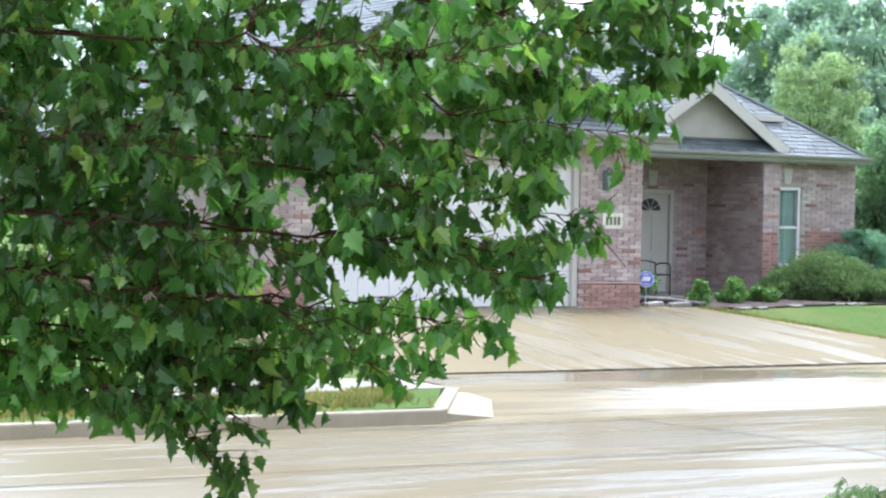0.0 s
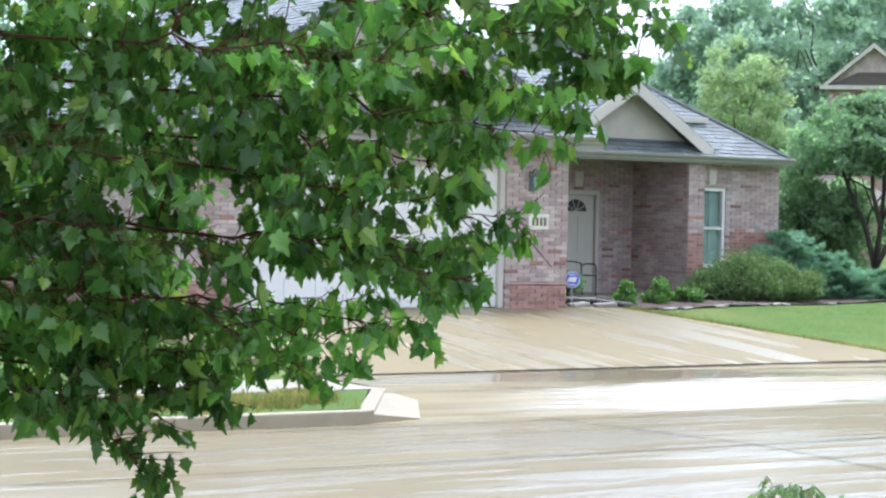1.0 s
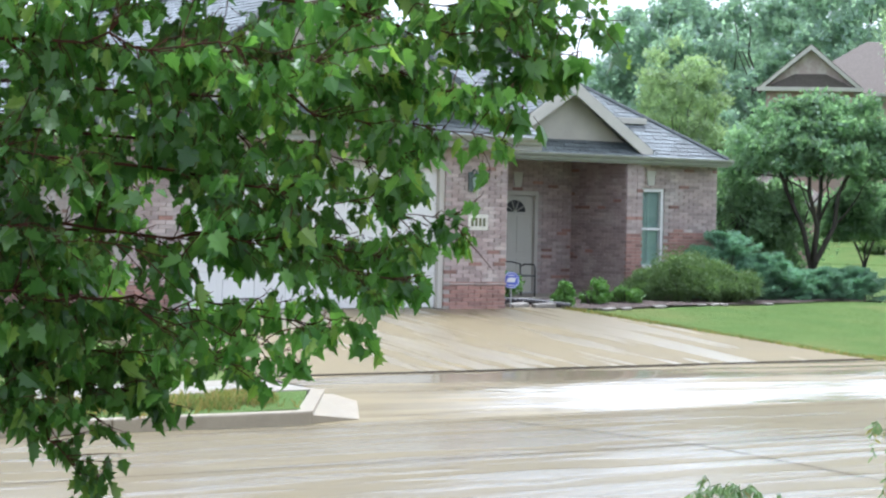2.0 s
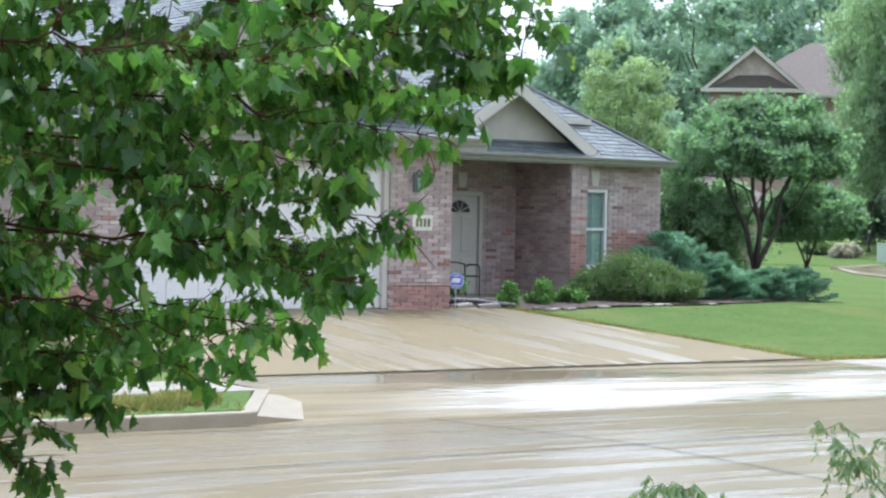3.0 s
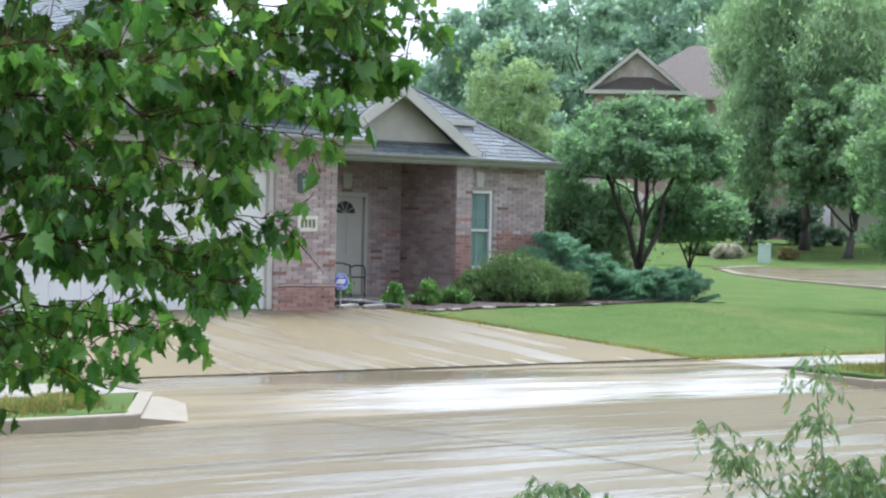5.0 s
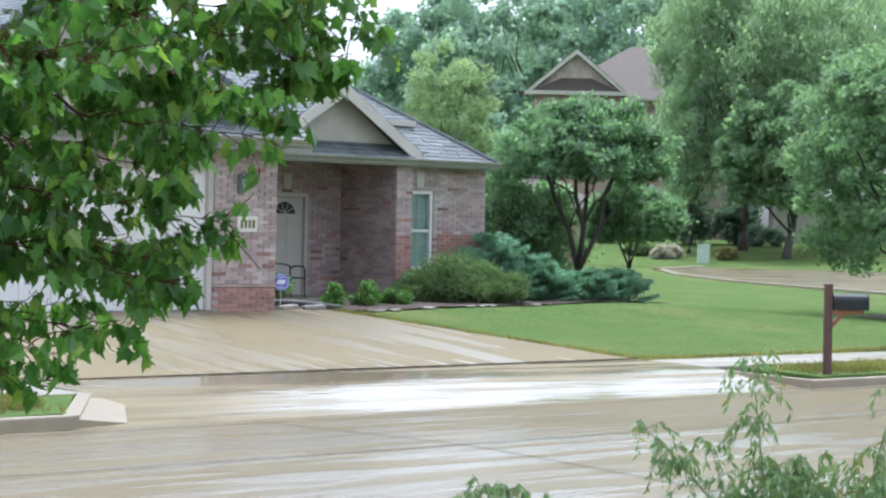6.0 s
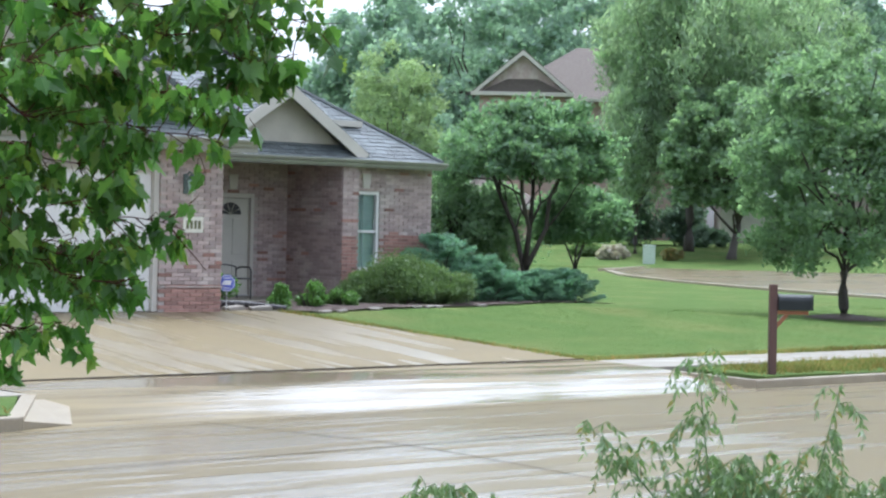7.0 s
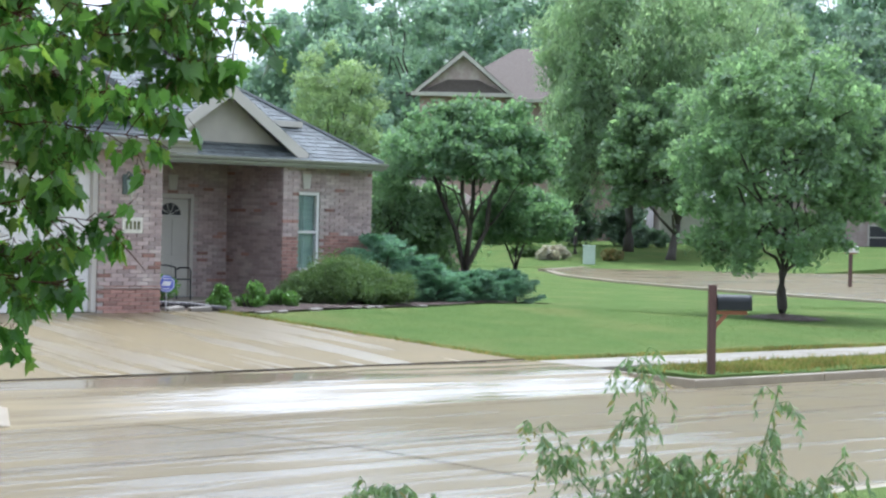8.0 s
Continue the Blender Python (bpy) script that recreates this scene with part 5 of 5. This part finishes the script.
# ---- things along the street and by the door ----
def mailbox(x, y, base, height, turn, post_mat, box_mat, label, flag=False, lean=0.0, drop=0.42, shift=0.0):
    m = pose(x, y, base, 0, lean, turn)
    whole = thing("mailbox", label, "mailbox", at=(x, y, base))

    def add(name, bm, mat, lab="", smooth=False, parent=None):
        bm.transform(m)
        return part(name, bm, mat, parent or whole, lab, smooth)

    add("post", boxes((-0.054, 0.054, -0.054, 0.054, -0.15, height), bevel=0.008), post_mat)
    hz = height - drop
    y0, y1 = -0.53 + shift, -0.555 + shift
    add("arm", boxes((-0.045, 0.045, -0.5 + shift, -0.056 + shift, hz, hz + 0.055), bevel=0.006), M_CEDAR)
    if not shift:
        brace = prism([(-0.03, -0.056, hz - 0.2), (-0.03, -0.056, hz - 0.12), (-0.03, -0.16, hz - 0.002), (-0.03, -0.23, hz - 0.002)], (0.06, 0, 0))
        add("brace", brace, M_CEDAR)
    arch = [(-0.095, 0.0), (0.095, 0.0)] + [(0.095 * math.cos(a), 0.13 + 0.095 * math.sin(a)) for a in np.linspace(0, math.pi, 11)]
    body = add("box", prism([(px, y0, hz + 0.059 + pz) for px, pz in arch], (0, 0.47, 0), bevel=0.004), box_mat)
    add("box_door", prism([(px * 1.05, y1, hz + 0.059 + pz * 1.02) for px, pz in arch], (0, 0.022, 0), bevel=0.006), box_mat, "", False, body)
    add("door_pull", boxes((-0.015, 0.015, y1 - 0.025, y1, hz + 0.25, hz + 0.27), bevel=0.003), box_mat, "", False, body)
    if flag:
        add("flag", boxes((0.097, 0.103, y0 + 0.11, y0 + 0.26, hz + 0.16, hz + 0.2), bevel=0.001), M_OLIVE, "", False, body)
    return whole


mailbox(22.3, 17.98, 0.15, 1.27, 52, M_POST, M_MAILBOX, "black arched mailbox on a dark stained timber post", lean=1.2)
mailbox(60.45, 42.45, 0.33, 1.2, 70, M_POST, M_WHITE, "white mailbox on a reddish timber post", True, 0.0, 0.0, 0.28)

# number plate, its number left as plain bars
plate = thing("number_plate", "cream plate with dark olive marks on the brick pier", "sign", at=(19.45, HOUSE_Y - 0.02, 1.93))
part("plate", boxes((19.24, 19.65, HOUSE_Y - 0.028, HOUSE_Y + 0.004, 1.93, 2.2), bevel=0.008), M_PLATE, plate)
for x in (19.3, 19.38, 19.46, 19.54):
    part("bar", boxes((x, x + 0.05, HOUSE_Y - 0.034, HOUSE_Y - 0.0285, 1.995, 2.135)), M_OLIVE, plate)

# wall lantern
lx, ly, lz = 19.28, HOUSE_Y, 2.72
lantern = thing("wall_lantern", "weathered green-grey carriage lantern on the brick pier", "lamp", at=(lx, ly, lz))
part("backplate", boxes((lx - 0.05, lx + 0.05, ly - 0.03, ly + 0.003, lz - 0.14, lz + 0.2), bevel=0.012), M_VERDI, lantern)
part("arm", tube([(lx, ly - 0.02, lz + 0.16), (lx, ly - 0.12, lz + 0.24), (lx, ly - 0.2, lz + 0.19)], 0.014, 6), M_VERDI, lantern)
part("roof", tube([(lx, ly - 0.2, lz + 0.2), (lx, ly - 0.2, lz + 0.15), (lx, ly - 0.2, lz + 0.1)], [0.015, 0.06, 0.11], 8), M_VERDI, lantern)
part("glass_body", tube([(lx, ly - 0.2, lz + 0.1), (lx, ly - 0.2, lz - 0.1)], [0.09, 0.06], 6), M_BLIND, lantern, "frosted lantern glass")
for a in range(6):
    c, s = math.cos(a * math.pi / 3), math.sin(a * math.pi / 3)
    part("cage_bar", tube([(lx + 0.095 * c, ly - 0.2 + 0.095 * s, lz + 0.1), (lx + 0.065 * c, ly - 0.2 + 0.065 * s, lz - 0.1)], 0.007, 4), M_VERDI, lantern)
part("finial", tube([(lx, ly - 0.2, lz - 0.1), (lx, ly - 0.2, lz - 0.14), (lx, ly - 0.2, lz - 0.2), (lx, ly - 0.2, lz - 0.3)], [0.06, 0.03, 0.018, 0.01], 7), M_TRIM, lantern)

# octagonal yard sign; its mark is a plain shape
sx, sy, sz = 20.3, 28.35, 0.6
sign = thing("yard_sign", "blue octagonal sign with white mark on a thin stake", "sign", at=(sx, sy, sz))
part("stake", tube([(sx, sy, sz - 0.1), (sx, sy, sz + 0.46)], 0.014, 6), M_STEEL, sign)


def octagon(r, y0, d, mat, name):
    pts = [(r * math.cos(a), 0, r * math.sin(a)) for a in (math.pi / 8 + k * math.pi / 4 for k in range(8))]
    bm = prism(pts, (0, d, 0))
    bm.transform(pose(sx, sy, sz + 0.47, 0, 0, -30) @ Matrix.Translation((0, y0, 0)))
    part(name, bm, mat, sign)


octagon(0.155, -0.02, 0.012, M_BLUE, "sign_plate")
octagon(0.142, -0.0235, 0.003, M_SIGNWHITE, "sign_border")
octagon(0.131, -0.027, 0.003, M_BLUE, "sign_face")
bm = prism([(-0.09, -0.03, -0.035), (0.06, -0.03, -0.035), (0.09, -0.03, 0.045), (-0.05, -0.03, 0.045)], (0, 0.003, 0))
bm.transform(pose(sx, sy, sz + 0.47, 0, 0, -30))
part("sign_mark", bm, M_SIGNWHITE, sign)
for zz in (-0.085, 0.085):
    bm = boxes((-0.055, 0.055, -0.03, -0.027, zz - 0.008, zz + 0.008))
    bm.transform(pose(sx, sy, sz + 0.47, 0, 0, -30))
    part("sign_bar", bm, M_SIGNWHITE, sign)

# corrugated drain pipe lying in the bed
pipe = thing("drain_pipe", "black corrugated drain pipe lying on the bed", "pipe", at=(21.0, 28.8, 0.6))
line = [Vector((20.15, 28.9, 0.66)), Vector((20.5, 28.75, 0.7)), Vector((20.9, 28.5, 0.69)), Vector((21.2, 28.3, 0.65)), Vector((21.45, 28.1, 0.62))]
pts, rad = [], []
for i in range(4):
    for k in range(12):
        pts.append(line[i].lerp(line[i + 1], k / 12))
        rad.append(0.062 if k % 2 else 0.052)
part("hose", tube(pts, rad, 10), M_RUBBER, pipe)
for k, (x, y, a) in enumerate([(20.5, 28.42, 10), (20.95, 28.25, -15), (21.25, 28.6, 30)]):
    bm = boxes((-0.2, 0.2, -0.1, 0.1, -0.05, 0.05), bevel=0.03)
    bm.transform(pose(x, y, 0.62, 3, -4, a))
    tagged(part("flat_stone", bm, M_STONE), "pale flat stone beside the drain pipe", "stone", "stones by the drain pipe")

# iron bench in the porch
bench = thing("iron_bench", "black wrought-iron bench in the porch", "bench", at=(22.59, 31.7, 0.64))
bx0, bx1, by, bz = 22.2, 22.98, 31.75, 0.64
for x in (bx0, bx1):
    part("arm", tube([(x, by - 0.45, bz + 0.005), (x, by - 0.45, bz + 0.55), (x, by - 0.4, bz + 0.62), (x, by - 0.1, bz + 0.62), (x, by, bz + 0.58)], 0.016, 6), M_IRON, bench)
    part("back_post", tube([(x, by, bz + 0.005), (x, by + 0.05, bz + 0.62)], 0.016, 6), M_IRON, bench)
part("top_rail", tube([(bx0, by + 0.05, bz + 0.62), (22.4, by + 0.06, bz + 0.66), (22.78, by + 0.06, bz + 0.66), (bx1, by + 0.05, bz + 0.62)], 0.016, 6), M_IRON, bench)
part("front_rail", tube([(bx0, by - 0.45, bz + 0.4), (bx1, by - 0.45, bz + 0.4)], 0.014, 6), M_IRON, bench)
for k in range(7):
    part("slat", boxes((bx0, bx1, by - 0.44 + k * 0.065, by - 0.4 + k * 0.065, bz + 0.4, bz + 0.415), bevel=0.003), M_IRON, bench)

# cabinet, flowers and hedges across the side street
cx, cy = polar(47.6, 101.5)
cab = thing("utility_cabinet", "pale green utility cabinet on the far lawn", "cabinet", at=(cx, cy, 0.42))
bm = boxes((-0.3, 0.3, -0.3, 0.3, 0, 0.95), bevel=0.03)
bm.transform(pose(cx, cy, 0.42, 0, 0, 45))
part("body", bm, M_PEDESTAL, cab)
bm = boxes((-0.33, 0.33, -0.33, 0.33, 0.95, 1.02), bevel=0.03)
bm.transform(pose(cx, cy, 0.42, 0, 0, 45))
part("lid", bm, M_PEDESTAL, cab)
for k, (az, r, w, h, mat, kind_name, lab) in enumerate([(46.6, 104, 1.3, 0.4, L_PALE, "flower_clump", "pale flowering clump on the far lawn"), (48.25, 104, 0.7, 0.35, L_FLOWER, "flower_clump", "orange flowering clump on the far lawn"), (45.9, 106, 1.5, 0.5, L_BUSH, "low_hedge", "low dark green hedge before the brick house"), (47.4, 116, 2.2, 2.2, L_HEDGE, "tall_hedge", "tall dark clipped hedge before the brick house"), (48.6, 117, 1.6, 2.0, L_HEDGE, "tall_hedge", "tall dark clipped hedge before the brick house"), (49.3, 116, 2.4, 0.75, L_HEDGE, "low_hedge", "low dark green hedge before the brick house"), (51.0, 118, 2.2, 0.7, L_BUSH, "low_hedge", "low dark green hedge before the brick house"), (44.6, 116, 2.6, 1.0, L_BUSH, "low_hedge", "low dark green hedge before the brick house")]):
    x, y = polar(az, r)
    shrub(kind_name, lab, x, y, float(far_rise(x, y)) if r < 121 else 1.5, (w, w * 0.7, h), 3600, 0.16, mat, 60 + k, "planting across the side street", lumps=16)


# ---- neighbouring houses ----
def far_house(az, r, turn, w, d, eave, pitch, wall_mat, roof_mat, label, gable_at=None, windows=()):
    x, y = polar(az, r)
    m = pose(x, y, 0.25, 0, 0, turn)
    whole = thing("house", label, "house", at=(x, y, 0.25))

    def add(name, bm, mat, parent=None, lab=""):
        bm.transform(m)
        return part(name, bm, mat, parent or whole, lab)

    add("wall", boxes((-w / 2, w / 2, 0, d, -0.3, eave)), wall_mat)
    rise = pitch * d / 2
    run = min(d / 2, w / 2 - 0.5)
    o = 0.5
    bm = bmesh.new()
    q = [bm.verts.new(p) for p in ((-w / 2 - o, -o, eave), (w / 2 + o, -o, eave), (w / 2 + o, d + o, eave), (-w / 2 - o, d + o, eave), (-w / 2 + run, d / 2, eave + rise), (w / 2 - run, d / 2, eave + rise))]
    for face in ((0, 1, 5, 4), (1, 2, 5), (2, 3, 4, 5), (3, 0, 4), (3, 2, 1, 0)):
        bm.faces.new([q[i] for i in face])
    add("roof", bm, roof_mat)
    add("gutter", boxes((-w / 2 - o, w / 2 + o, -o - 0.1, -o + 0.05, eave - 0.15, eave + 0.03)), M_TRIM)
    if gable_at:
        gx, half, gz, fwd = gable_at
        gp = 0.85
        add("bay", boxes((gx - half + 0.45, gx + half - 0.45, -fwd + 0.5, -0.02, -0.3, gz - 0.04)), wall_mat)
        add("gable_wall", prism([(gx - half + 0.35, -fwd + 0.45, gz), (gx + half - 0.35, -fwd + 0.45, gz), (gx, -fwd + 0.45, gz + gp * (half - 0.35))], (0, 0.2, 0)), M_BRICK)
        add("skirt_roof", prism([(gx - half + 0.5, -fwd + 0.1, gz + 0.06), (gx + half - 0.5, -fwd + 0.1, gz + 0.06), (gx + half * 0.3, -fwd + 0.44, gz + 0.85), (gx - half * 0.3, -fwd + 0.44, gz + 0.85)], (0, 0.05, 0)), roof_mat)
        add("cornice", boxes((gx - half - 0.1, gx + half + 0.1, -fwd, -fwd + 0.3, gz - 0.2, gz + 0.04), bevel=0.02), M_TRIM)
        for s in (-1, 1):
            add("rake_board", prism([(gx + s * half, -fwd, gz - 0.0), (gx, -fwd, gz + gp * half), (gx, -fwd, gz + gp * half - 0.3), (gx + s * (half - 0.3), -fwd, gz)], (0, 0.08, 0)), M_TRIM)
            add("gable_roof", prism([(gx + s * (half + 0.05), -fwd + 0.085, gz + 0.02), (gx, -fwd + 0.085, gz + gp * half + 0.06), (gx, d / 2, gz + gp * half + 0.06), (gx + s * (half + 0.05), d / 2, gz + 0.02)], (0, 0, -0.06)), roof_mat)
    for wx, wz, ww, wh, wy in windows:
        fr = add("window", boxes((wx - ww / 2 - 0.1, wx - ww / 2, wy - 0.06, wy + 0.05, wz - 0.1, wz + wh + 0.1), (wx + ww / 2, wx + ww / 2 + 0.1, wy - 0.06, wy + 0.05, wz - 0.1, wz + wh + 0.1), (wx - ww / 2, wx + ww / 2, wy - 0.06, wy + 0.05, wz - 0.1, wz), (wx - ww / 2, wx + ww / 2, wy - 0.06, wy + 0.05, wz + wh, wz + wh + 0.1), (wx - ww / 2, wx + ww / 2, wy - 0.05, wy, wz + wh / 2 - 0.03, wz + wh / 2 + 0.03)), M_TRIM)
        add("pane", boxes((wx - ww / 2, wx + ww / 2, wy - 0.03, wy - 0.01, wz, wz + wh)), M_DARK, fr)
    return whole


far_house(46.2, 124, -43, 13, 10, 9.9, 0.72, M_HAZED_BRICK, M_SHINGLE_BROWN, "two-storey red brick house with a cream-trimmed brown gable", (-5.0, 3.05, 10.15, 1.4), ((-6.1, 7.6, 1.1, 1.7, -0.92), (-4.2, 7.6, 1.1, 1.7, -0.92), (2.5, 1.0, 1.2, 1.8, -0.02), (5.0, 4.2, 1.2, 1.6, -0.02)))
far_house(41.35, 70, -40, 7, 8, 2.7, 0.55, M_HAZED_BRICK, M_SHINGLE_BROWN, "single-storey brick house with a brown-grey roof", None, ((1.5, 1.0, 1.2, 1.5, -0.02),))
far_house(50.9, 121, -46, 5.5, 7, 3.8, 0.5, M_TRIM, M_SHINGLE, "pale sided garage beside the brick house")
far_house(56.6, 128, -50, 18, 9, 4.6, 0.5, M_BRICK, M_SHINGLE, "brown brick house with a grey roof beyond the side street", None, ((-6.0, 1.2, 1.3, 1.4, -0.02), (-2.0, 1.2, 1.3, 1.4, -0.02), (3.0, 1.2, 1.3, 1.4, -0.02)))

# ---- bricks of the house ----
for job in BRICK_JOBS:
    lay_bricks(*job)
